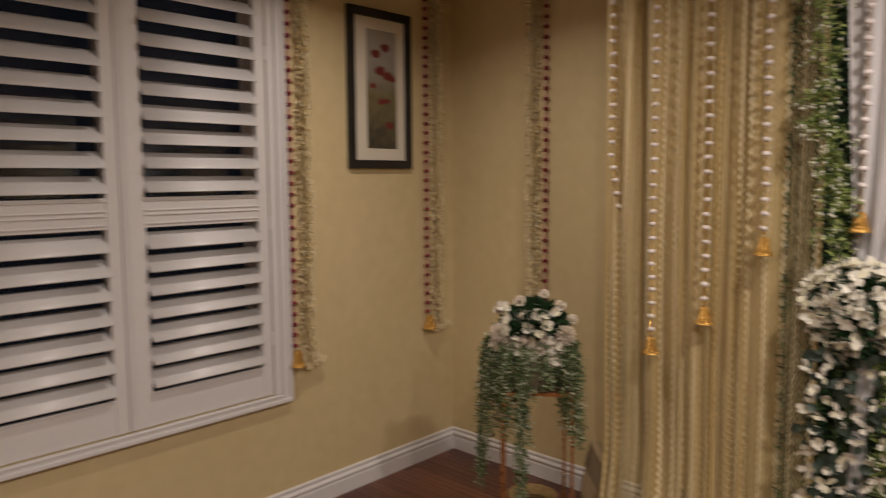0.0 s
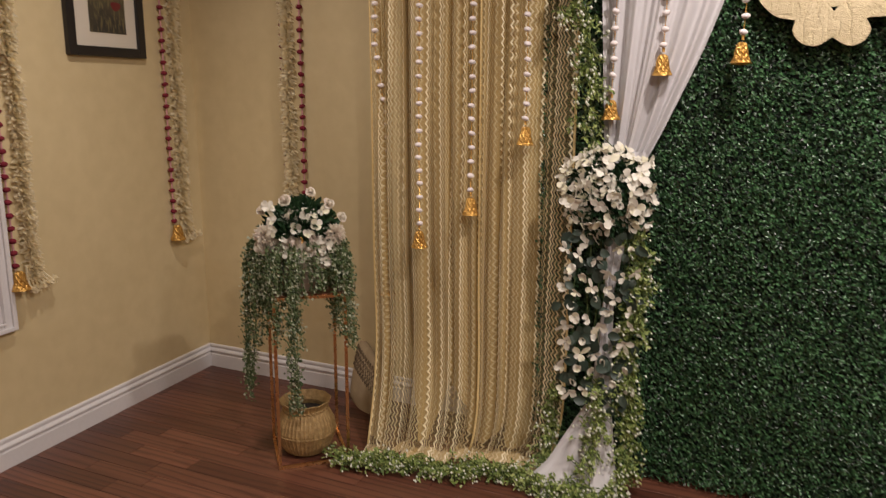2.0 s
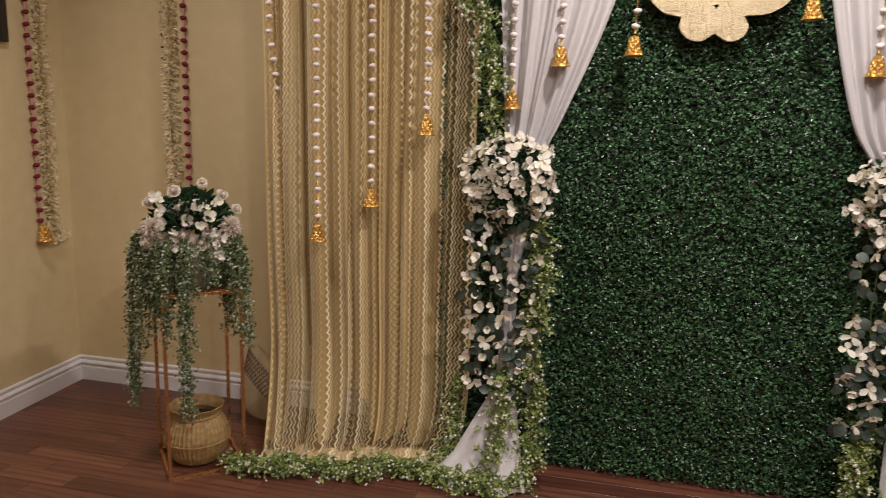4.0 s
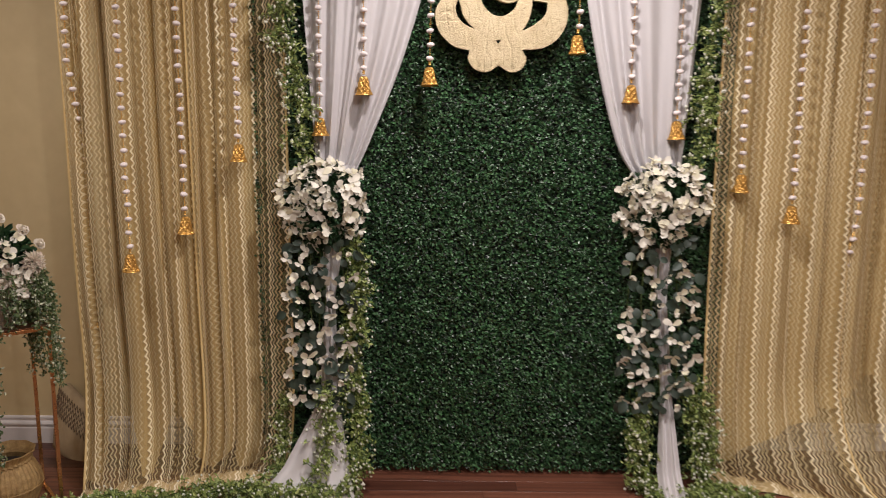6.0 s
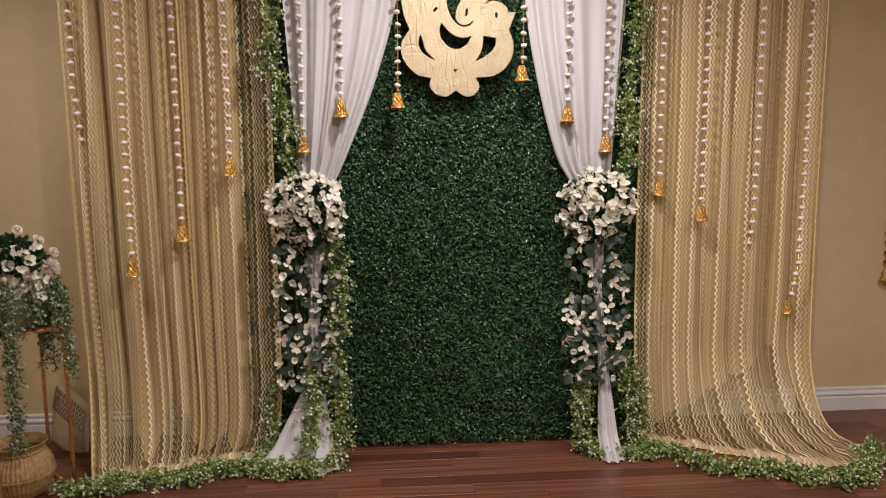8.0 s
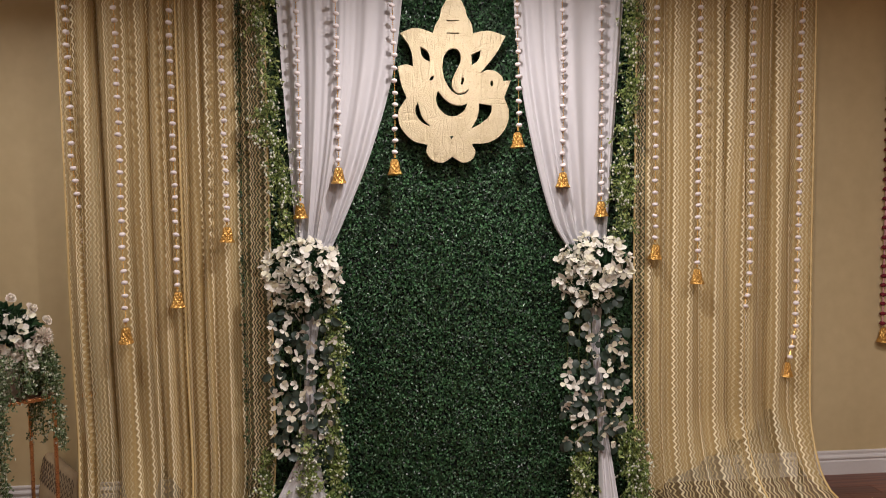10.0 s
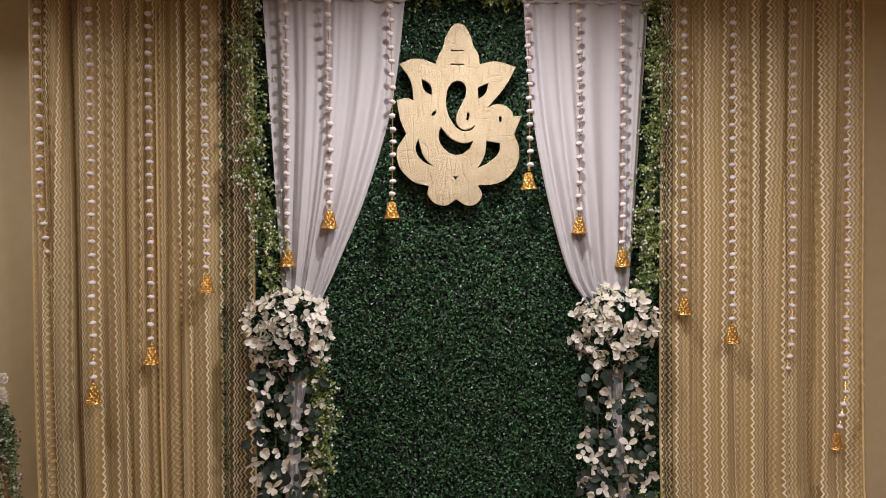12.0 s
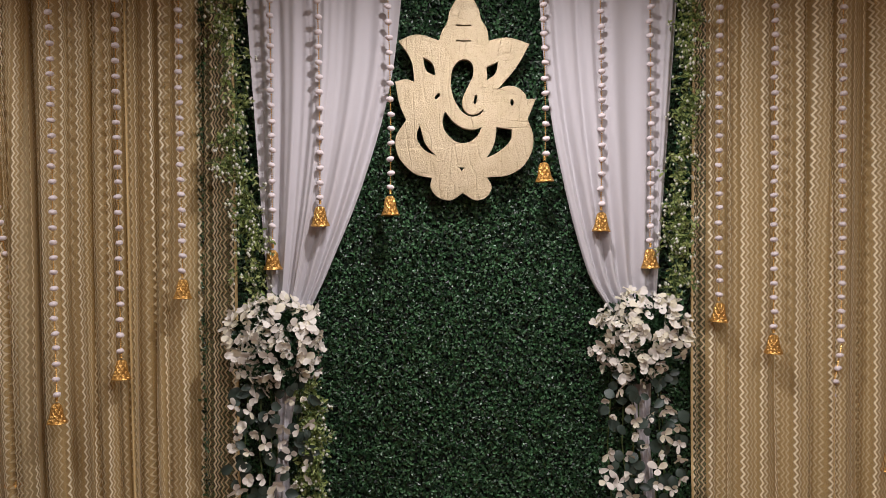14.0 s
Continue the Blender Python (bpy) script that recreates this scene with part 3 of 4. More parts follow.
# ---- gold curtains ----
def gold_curtain(name, x_top, x_bot, hem_line, seed, label, opens, lined, seams, flare, calm, kick, bend):
    """x_top, x_bot: its two sides above and at the floor; hem_line: y of the hem across the width."""
    r = random.Random(seed)
    ph = [r.uniform(0, 6.28) for _ in range(6)]
    y0, H = -0.375, TOP
    hu = np.linspace(0, 1, len(hem_line))

    def pleat(u, z):
        """How far a pleat carries the cloth sideways and forward."""
        w = u + 0.012 * math.sin(5 * u + z * 1.1 + ph[0]) + 0.006 * math.sin(13 * u - z * 2.0)
        p = 2 * math.pi * 7.4 * w + ph[1] + 1.5 * math.sin(2 * math.pi * 1.9 * w + ph[2]) + 0.8 * math.sin(2 * math.pi * 4.3 * w + ph[4])
        deep = (0.30 + 0.70 * (0.5 + 0.5 * math.sin(2 * math.pi * 2.7 * w + ph[5])) ** 1.3) * float(np.interp(u, (0, 0.35, 0.55, 1), calm))
        b = math.sin(2 * math.pi * 17 * w + ph[3] + 1.5 * math.sin(9 * w + z))
        slow = math.sin(2 * math.pi * 2.2 * w + ph[4])
        crease = (1 - abs(math.sin(math.pi * 6.3 * w + ph[2] + 0.9 * math.sin(11 * w)))) ** 6 * float(np.interp(u, (0, 0.35, 0.55, 1), calm))
        low = 1 + 0.5 * max(0.0, 1 - z)
        return 0.030 * deep * math.cos(p + 0.7), (0.044 * deep * (math.sin(p) + 0.5) + 0.045 * crease + 0.004 * b + 0.008 * slow) * low

    def where(u, v):
        z = H * (1 - v) + 0.012
        k = max(0.0, 1 - z / flare)
        hem = float(np.interp(u, hu, hem_line))
        t = 1 - z / H
        xa = x_top[0] + (x_bot[0] - x_top[0]) * t ** 8
        xb = x_top[1] + (x_bot[1] - x_top[1]) * t ** kick
        over, out = pleat(u, z)
        x = xa + (xb - xa) * u + over * min(1.0, 14 * u, 14 * (1 - u)) + 0.008 * math.sin(40 * u + ph[5]) * (1 - z / H)
        y = y0 + (hem - y0) * k ** bend + out * (0.65 + 0.35 * min(1, z))
        return (x, y, z)
    nu, nv = 520, 64
    top = [Vector(where(u, 0.4)) for u in np.linspace(0, 1, 600)]
    arc = np.concatenate([[0], np.cumsum([(top[i + 1] - top[i]).length for i in range(599)])])
    cloth = lambda u, v: (float(np.interp(u, np.linspace(0, 1, 600), arc)), v * H)
    cur = thing(name, pose((x_top[0] + x_top[1]) / 2, y0, 0), label, "curtain", "gold curtains")
    part("lace_panel", sheet("lace", nu, nv, where, cloth), LACE, cur, smooth=True)

    def behind(u, v):
        """The lining, whose hem is drawn up in peaked gaps; a tall slit imitates fold shade."""
        u = lined[0] + (lined[1] - lined[0]) * u
        lift = 0.0
        for c, h, wl, wr in opens:
            d = (u - c) / (wl if u < c else wr)
            lift = max(lift, h * max(0.0, 1 - abs(d)))
        z = H + 0.0 - v * (H - 0.05 - lift)
        x, y, _ = where(u, min(1.0, 1 - z / H))
        return (x, y + 0.022, z)
    part("lining", sheet("lining", 300, 60, behind, cloth), LINING, cur, "sheer gold lining", smooth=True)
    pool = random.Random(seed + 1)
    pp = [pool.uniform(0, 6.28) for _ in range(5)]

    def heap(u, v):
        x, y, _ = where(u, 1.0)
        rise = math.sin(math.pi * v) * (0.020 + 0.016 * math.sin(23 * u + pp[0]) * math.sin(9 * u + pp[1]) + 0.008 * math.sin(61 * u + pp[2] + 3 * v))
        return (x + 0.012 * math.sin(31 * u + pp[3]) * v, y + 0.05 - 0.115 * v + 0.012 * math.sin(27 * u + pp[4]), 0.008 + max(0.0, rise))
    part("pooled_hem", sheet("hem", 200, 12, heap, lambda u, v: (cloth(u, 0)[0], 3 + 0.14 * v)), LACE_FOLDED, cur, "crumpled gold hem on the floor", smooth=True)
    for u in (0.004, 0.996) + seams:
        part("side_hem", tubes([[where(u, v) for v in np.linspace(0, 0.995, 60)]], 0.006, 5), HEM, cur, smooth=True)
    return where


# the last, 2.7 m opening is a lining slit added for a fold's shadow
wl = gold_curtain("gold_curtain", (-1.78, -0.79), (-1.69, -0.90), (-0.62, -0.58, -0.53, -0.47, -0.41, -0.40, -0.42), 5,
                  "sheer gold lace curtain with zigzag thread pooling on the floor", ((0.15, 0.5, 0.10, 0.12), (0.42, 0.32, 0.10, 0.14), (0.70, 0.12, 0.07, 0.06), (0.125, 2.7, 0.018, 0.03)), (0.0, 0.86), (0.55,), 0.70, (1, 1, 1, 0.45), 26, 2.3)
wr = gold_curtain("gold_curtain", (1.10, 2.09), (1.14, 2.36), (-0.36, -0.40, -0.50, -0.62, -0.70, -0.78, -0.82, -0.60), 11,
                  "sheer gold lace curtain with zigzag thread trailing onto the floor", ((0.80, 0.47, 0.78, 0.22),), (0.06, 1.0), (0.58,), 0.56, (0.45, 0.45, 1, 1), 48, 1.8)


# ---- white drapes ----
def white_drape(name, outer, inner, tie, tail, seed):
    """outer, inner: side lines as (x, z) pairs from the top; tail: half widths and shifts from tie to floor."""
    r = random.Random(seed)
    p1, p2, p3 = (r.uniform(0, 6.28) for _ in range(3))
    oz = [p[1] for p in outer][::-1]
    ox = [p[0] for p in outer][::-1]
    iz = [p[1] for p in inner][::-1]
    ix = [p[0] for p in inner][::-1]
    zt, zb = TOP, tie
    d = thing(name, pose((outer[0][0] + inner[0][0]) / 2, -0.42, 0), "white chiffon drape gathered to the side with flowers", "drape", "white drapes")
    izs = along_path([(x, 0, z) for x, z in inner], 60)

    def where(u, v):
        z = zt + (zb - zt) * v
        xo = float(np.interp(z, oz, ox))
        xi = float(np.interp(z, izs[::-1, 2], izs[::-1, 0]))
        w = u + 0.012 * math.sin(4 * u + z * 1.3 + p3)
        a = math.sin(2 * math.pi * 5.5 * w + p1 + 1.6 * math.sin(7 * w + p2))
        b = math.sin(2 * math.pi * 16 * w + p2 + 2 * math.sin(11 * w)) * (0.6 + 0.6 * math.sin(5 * w + p3))
        amp = 0.007 + 0.012 * v
        bulge = -0.05 * math.sin(math.pi * u) * math.sin(math.pi * min(1, v * 1.05)) * (0.4 + v)
        return (xo + (xi - xo) * u, -0.385 - 0.02 * v + amp * a + 0.004 * b + bulge, z)
    part("swag", sheet("swag", 150, 60, where, lambda u, v: (u, v)), CHIFFON, d, smooth=True)
    part("header", tubes([[(outer[0][0] + (inner[0][0] - outer[0][0]) * s, -0.40 + 0.004 * math.sin(60 * s), TOP - 0.12 + 0.004 * math.sin(45 * s)) for s in np.linspace(0, 1, 60)]], 0.007, 6), CHIFFON, d, smooth=True)
    cx = (outer[-1][0] + inner[-1][0]) / 2

    def low(u, v):
        z = zb + 0.02 + (0.012 - zb - 0.02) * v
        half = float(np.interp(z, (0, 0.12, 0.42, 0.9, zb), tail[0]))
        mid = cx + float(np.interp(z, (0, 0.12, 0.42, 0.9, zb), tail[1]))
        fwd = float(np.interp(z, (0, 0.12, 0.42, 0.9, zb), (-0.22, -0.13, -0.05, -0.03, 0)))
        return (mid + half * (2 * u - 1), -0.42 + fwd + 0.02 * math.sin(2 * math.pi * 2.4 * u + p1 + 2 * z) * (0.4 + 4 * half) - 0.02 * math.sin(math.pi * u), z)
    part("tail", sheet("tail", 60, 50, low, lambda u, v: (u, v)), CHIFFON, d, smooth=True)
    return d


white_drape("white_drape", ((-0.745, 2.93), (-0.738, 2.77), (-0.657, 1.45)), ((-0.085, 2.93), (-0.152, 2.37), (-0.268, 1.95), (-0.41, 1.60), (-0.48, 1.45)), 1.45,
            ((0.23, 0.15, 0.045, 0.022, 0.085), (-0.14, -0.095, -0.04, -0.03, 0)), 2)
white_drape("white_drape", ((1.04, 2.93), (1.034, 2.77), (0.938, 1.42)), ((0.44, 2.93), (0.478, 2.37), (0.548, 1.95), (0.647, 1.58), (0.735, 1.42)), 1.42,
            ((0.055, 0.05, 0.026, 0.022, 0.09), (0.085, 0.075, 0.07, 0.03, 0)), 4)


# ---- emblem plaque: an outline with cut-outs, given as flowing curves ----
EX, EZ, ES = 0.148, 2.704, 0.001137


def curve_ring(cu, pts, sharp=()):
    sp = cu.splines.new("BEZIER")
    sp.bezier_points.add(len(pts) - 1)
    sp.use_cyclic_u = True
    for i, (b, (x, y)) in enumerate(zip(sp.bezier_points, pts)):
        b.co = ((x - 415) * ES, (100 - y) * ES, 0)
        b.handle_left_type = b.handle_right_type = "VECTOR" if i in sharp else "AUTO"


cu = bpy.data.curves.new("emblem", "CURVE")
cu.dimensions, cu.fill_mode, cu.extrude, cu.bevel_depth, cu.resolution_u = "2D", "BOTH", 0.008, 0.0015, 8
curve_ring(cu, [(415, 100), (462, 150), (472, 188), (492, 222), (498, 264), (565, 252), (645, 274), (598, 355), (526, 440), (575, 424), (628, 452), (634, 472), (667, 470),
                (637, 542), (658, 612), (636, 690), (578, 738), (489, 750), (505, 792), (460, 832), (402, 806), (350, 832), (290, 792), (293, 752), (222, 730), (163, 625),
                (202, 545), (180, 490), (165, 410), (205, 402), (233, 412), (222, 335), (178, 265), (240, 243), (322, 264), (332, 232), (350, 200), (365, 150)],
           (4, 6, 8, 11, 12, 13, 17, 20, 23, 26, 28, 30, 32, 34))
curve_ring(cu, [(407, 329), (436, 340), (444, 379), (428, 420), (409, 459), (404, 490), (414, 513), (434, 525), (461, 520), (484, 497), (471, 523), (436, 534), (405, 520), (383, 492), (366, 451), (362, 397), (376, 350)], (9,))
curve_ring(cu, [(340, 513), (331, 555), (352, 602), (402, 629), (452, 608), (475, 569), (436, 579), (385, 562)], (0, 5))
curve_ring(cu, [(262, 320), (298, 345), (309, 390), (276, 372)], (0, 2))
curve_ring(cu, [(490, 356), (535, 334), (524, 378), (492, 405)], (0, 1, 3))
curve_ring(cu, [(250, 560), (238, 605), (262, 650), (314, 677), (272, 632), (258, 590)], (0, 3))
curve_ring(cu, [(524, 569), (582, 578), (578, 615), (540, 655), (486, 684), (512, 640), (522, 600)], (0, 1, 4))
curve_ring(cu, [(387, 713), (412, 713), (400, 731)], (0, 1, 2))
curve_ring(cu, [(582, 470), (589, 482), (582, 495), (575, 482)])
curve_ring(cu, [(322, 450), (314, 470), (304, 470), (308, 456)])
curve_ring(cu, [(452, 455), (456, 475), (447, 488), (446, 470)])
for yy in (208, 263):
    curve_ring(cu, [(381, yy - 4), (410, yy - 2), (437, yy - 3), (437, yy + 4), (410, yy + 5), (381, yy + 4)], range(6))
tmp = new("emblem_curve", cu)


def emblem(depth, edge):
    cu.extrude, cu.bevel_depth = depth, edge
    bpy.context.view_layer.update()
    me = bpy.data.meshes.new_from_object(tmp.evaluated_get(bpy.context.evaluated_depsgraph_get()))
    me.materials.clear()
    return me


plaque = thing("wall_plaque", pose(EX, -0.395, EZ), "flat cut-out plaque wrapped in crinkled gold foil", "plaque")
part("foil_face", emblem(0.004, 0.0015), FOIL, plaque, "crinkled gold foil", m=pose(EX, -0.400, EZ, 90, 0, 0))
part("board", emblem(0.010, 0.0), FOAM, plaque, "stiff board core", m=pose(EX, -0.384, EZ, 90, 0, 0))
bpy.data.objects.remove(tmp)


# ---- pompom strings with bells ----
def puff(name, material, sx, sz, seed):
    bm = bmesh.new()
    bmesh.ops.create_icosphere(bm, subdivisions=2, radius=1)
    r = random.Random(seed)
    for v in bm.verts:
        v.co *= 1 + r.uniform(-0.10, 0.10)
        v.co = Vector((v.co.x * sx, v.co.y * sx, v.co.z * sz))
    me = as_mesh(name, bm)
    me.materials.append(material)
    me.polygons.foreach_set("use_smooth", [True] * len(me.polygons))
    return me


POMS = [puff("pompom", POMPOM, 0.0160, 0.0105, s) for s in range(3)]
REDS = [puff("red_pompom", REDPOM, 0.0180, 0.0125, s) for s in range(3)]
bell_line = along_path([(0.004, 0, 0.088), (0.014, 0, 0.085), (0.021, 0, 0.075), (0.0245, 0, 0.058), (0.028, 0, 0.036), (0.033, 0, 0.019), (0.043, 0, 0.002)], 26)
BELL_ME = lathe([(p[0], p[2]) for p in bell_line] + [(0.041, 0.0), (0.034, 0.006), (0.012, 0.07)], 48,
                lambda a, k, i: 0.90 + 0.16 * max(abs(math.cos(4 * a + 0.42 * k)), abs(math.cos(4 * a - 0.42 * k))) ** 6 if 2 <= k <= 23 else 1)
BELL_ME.materials.append(BELL)
KNOB = lathe([(0.0005, 0.105), (0.005, 0.102), (0.006, 0.096), (0.004, 0.09), (0.007, 0.086)], 10)
KNOB.materials.append(BELL)


def beads(x, y, z0, z1, wob):
    zs = np.arange(z0, z1, 0.0085)
    return blobs(np.stack([x + wob * np.sin(zs * 5), np.array([y(h) for h in zs]), zs], 1), 0.0036)


def pompom_string(x, y, z, label, gap=0.060, tuck=0.0, tuck_z=0.0):
    """z: the bell's rim; the string hangs from the crossbar; below tuck_z it slips back by tuck, behind the lace."""
    top_y = y

    def depth(h):
        return top_y + tuck * min(1.0, max(0.0, (tuck_z + 0.15 - h) / 0.3))
    y = depth(z)
    g = thing("pompom_string", pose(x, y, z), label, "hanging string", "pompom strings")
    wob = random.uniform(-0.004, 0.004)
    part("bead_chain", beads(x, depth, z + 0.10, TOP, wob), BRASS, g)
    bell = part("bell", BELL_ME, None, g, "gold filigree bell", m=pose(x, y, z, random.uniform(-4, 4), random.uniform(-4, 4), random.uniform(0, 90)) @ Matrix.Scale(0.9, 4))
    part("bell_knob", KNOB, None, bell, m=pose(x, y, z), smooth=True)
    k = z + 0.113
    while k < TOP - 0.01:
        part("pompom", random.choice(POMS), None, g, m=pose(x + wob * math.sin(k * 5) + random.uniform(-.003, .003), depth(k) - 0.002, k, random.uniform(-15, 15), random.uniform(-15, 15), random.uniform(0, 360)))
        k += gap + random.uniform(-0.004, 0.004)
    part("hook", tubes([[(x, top_y, TOP - 0.005), (x, top_y - 0.004, TOP + 0.022), (x, -0.375, TOP + 0.024), (x, -0.36, TOP + 0.005)]], 0.002, 5), BRASS, g)
    return g


STRINGS = [(-1.490, -0.435, 0.995), (-1.238, -0.430, 1.164), (-0.992, -0.430, 1.482), (-0.629, -0.452, 1.596), (-0.438, -0.468, 1.769), (-0.160, -0.458, 1.809),
           (0.459, -0.470, 1.940), (0.692, -0.455, 1.739), (0.897, -0.446, 1.589), (1.195, -0.415, 1.362), (1.418, -0.435, 1.229)]
for sx, sy, sz in STRINGS:
    on_white = -0.7 < sx < 0.95
    pompom_string(sx, sy, sz, "white pompom string with a gold bell over the white drape" if on_white else "white pompom string with a gold bell over the gold curtain")
pompom_string(1.708, -0.432, 0.865, "white pompom string with a gold bell tucked behind the lace", tuck=0.095, tuck_z=1.10)
pompom_string(1.970, -0.432, 0.700, "white pompom string with a gold bell slipped behind the curtain edge", tuck=0.095, tuck_z=0.82)
pompom_string(-1.715, -0.430, 0.715, "white pompom string slipping behind the gold lace", tuck=0.095, tuck_z=1.75)


# ---- red pompom and jasmine strings on the walls ----
def wall_string(x, y, z, out, side, label, second=False):
    """out: into the room; side: from the red string to the jasmine."""
    out, side = Vector(out), Vector(side)
    g = thing("flower_string", pose(x, y, z), label, "flower garland", "wall garlands")
    base = Vector((x, y, 0)) + out * 0.022
    ztop = CEIL - 0.02
    part("cord", tubes([[base + Vector((0, 0, q)) for q in np.linspace(z + 0.09, ztop, 30)]], 0.0045, 6), PINK, g)
    k = z + 0.108
    while k < ztop:
        part("red_pompom", random.choice(REDS), None, g, m=Matrix.Translation(base + Vector((0, 0, k))) @ pose(0, 0, 0, random.uniform(-12, 12), random.uniform(-12, 12), random.uniform(0, 360)))
        if second:
            part("red_pompom", random.choice(REDS), None, g, m=Matrix.Translation(base + side * 0.125 + Vector((0, 0, k + 0.03))) @ Matrix.Scale(0.62, 4))
        k += 0.058 + random.uniform(-0.003, 0.003)
    part("bell", BELL_ME, None, g, "gold filigree bell", m=Matrix.Translation(base + Vector((0, 0, z)) + out * 0.02))
    n = int((ztop - z) * 1300)
    r = np.random.default_rng(int(abs(x * 100 + y * 7)))
    zz = r.uniform(z + 0.03, ztop, n)
    sway = 0.006 * np.sin(zz * 9) + 0.004 * np.sin(zz * 23)
    c = np.array(base)[None] + np.array(side)[None] * (0.085 + sway)[:, None]
    c[:, 2] = zz
    aim = r.normal(0, 1, (n, 3)) * np.array([1, 1, 0.45]) + np.array(out)[None] * 0.7
    part("jasmine", leaves(c, aim, r.normal(0, 1, (n, 3)) + np.array([0, 0, 1.2]), r.uniform(0.032, 0.056, n), r.uniform(0.012, 0.020, n)), JASMINE, g, "cream jasmine blossom strand", kind="stuff")
    trail = []
    for q in range(7):
        a = base + side * (0.055 + 0.008 * q) + Vector((0, 0, z + 0.10))
        trail.append([a, a + Vector((0, 0, -0.06)) + side * 0.008 * q, a + Vector((0, 0, -0.115 + 0.004 * q)) + side * 0.012 * q + out * 0.02])
    part("tassel", tubes(trail, 0.006, 5, 0.6), JASMINE, g)
    tip = np.array([p[-1] for p in trail])
    tip = np.repeat(tip, 9, 0)
    part("tassel_flowers", leaves(tip, r.normal(0, 1, (63, 3)), r.normal(0, 1, (63, 3)), 0.026, 0.016), JASMINE, g, kind="stuff")
    return g


west_a = wall_string(X, -1.300, 0.815, (1, 0, 0), (0, 1, 0), "dark red pompom string with cream jasmine beside the window")
west_b = wall_string(X, -0.265, 0.858, (1, 0, 0), (0, 1, 0), "dark red pompom string with cream jasmine beside the picture")
wall_string(-2.407, 0, 0.86, (0, -1, 0), (-1, 0, 0), "dark red pompom string with cream jasmine above the plant stand", True)
wall_string(2.760, 0, 0.81, (0, -1, 0), (1, 0, 0), "dark red pompom string with cream jasmine on the far wall")


# the side wall runs a little out of square with the backdrop wall
SKEW = Matrix.Translation((WALL_X, 0, 0)) @ pose(0, 0, 0, 0, 0, 2.7) @ Matrix.Translation((-WALL_X, 0, 0))
for ob in (wall_w, win, pic, west_board, west_a, west_b):
    ob.matrix_basis = SKEW @ ob.matrix_basis


# ---- flowers ----
def blossom(name, petals, length, width, cup, material, layers=1, seed=0, wild=0.1):
    r = random.Random(seed)
    verts, faces = [], []
    for lay in range(layers):
        n = petals - lay
        for i in range(n):
            a = 2 * math.pi * (i + 0.5 * lay) / n + r.uniform(-0.15, 0.15)
            rise = min(1.5, cup + 0.32 * lay) + r.uniform(-1.2, 1.2) * wild
            L = length * (1 - 0.10 * lay) * r.uniform(1 - wild, 1 + wild)
            b = len(verts)
            for s, wd in ((0.05, 0.25), (0.4, 0.9), (0.75, 1.0), (1.0, 0.45)):
                lift = math.sin(rise) * s * L - 0.25 * L * s * s * (1 - 0.3 * min(lay, 3))
                outw = math.cos(rise) * s * L * (1 - 0.12 * min(lay, 4)) + (0.25 * L * s * (1 - s) if lay else 0)
                for q in (-1, 0, 1):
                    w = q * wd * width * 0.5
                    h = lift + abs(q) * 0.12 * width + r.uniform(-0.0055, 0.0055) * s * (1 if layers == 1 else 0.4)
                    verts.append((outw * math.cos(a) - w * math.sin(a), outw * math.sin(a) + w * math.cos(a), h))
            for s in range(3):
                for q in range(2):
                    k = b + s * 3 + q
                    faces.append((k, k + 1, k + 4, k + 3))
    if layers > 1:
        b = len(verts)
        for k in range(5):
            for i in range(8):
                t, a = math.pi * k / 4, 2 * math.pi * i / 8 + 0.4 * k
                verts.append((0.013 * math.sin(t) * math.cos(a), 0.013 * math.sin(t) * math.sin(a), 0.014 + 0.015 * math.cos(t)))
        faces += [(b + k * 8 + i, b + (k + 1) * 8 + i, b + (k + 1) * 8 + (i + 1) % 8, b + k * 8 + (i + 1) % 8) for k in range(4) for i in range(8)]
    me = bpy.data.meshes.new(name)
    me.from_pydata(verts, [], faces)
    me.materials.append(material)
    me.polygons.foreach_set("use_smooth", [True] * len(me.polygons))
    return me


WHITE = [blossom("white_flower", 4 + (s == 8), 0.034, 0.032, 0.15 + 0.22 * (s % 4), PETAL, 1, s, 0.42) for s in range(9)]
DROOP = [blossom("drooping_flower", 3 + s % 2, 0.038, 0.026, 0.55 + 0.2 * (s % 3), PETAL, 1, 40 + s, 0.34) for s in range(6)]
ROSES = [blossom("rose", 7, 0.036, 0.040, 0.45, ROSE, 5, s, 0.16) for s in range(3)]


def mum_head():
    """A dense round head of narrow petals."""
    q = np.random.default_rng(61)
    n = 210
    d = unit(q.normal(0, 1, (n, 3)))
    d[:, 2] = abs(d[:, 2]) - 0.25
    d = unit(d)
    me = leaves(d * 0.012, d + q.normal(0, 0.18, (n, 3)), np.array([0, 0, 1.0]) + q.normal(0, 0.3, (n, 3)), q.uniform(0.032, 0.046, n), q.uniform(0.011, 0.016, n), 0.35)
    me.materials.append(ROSE)
    return me


MUM = mum_head()


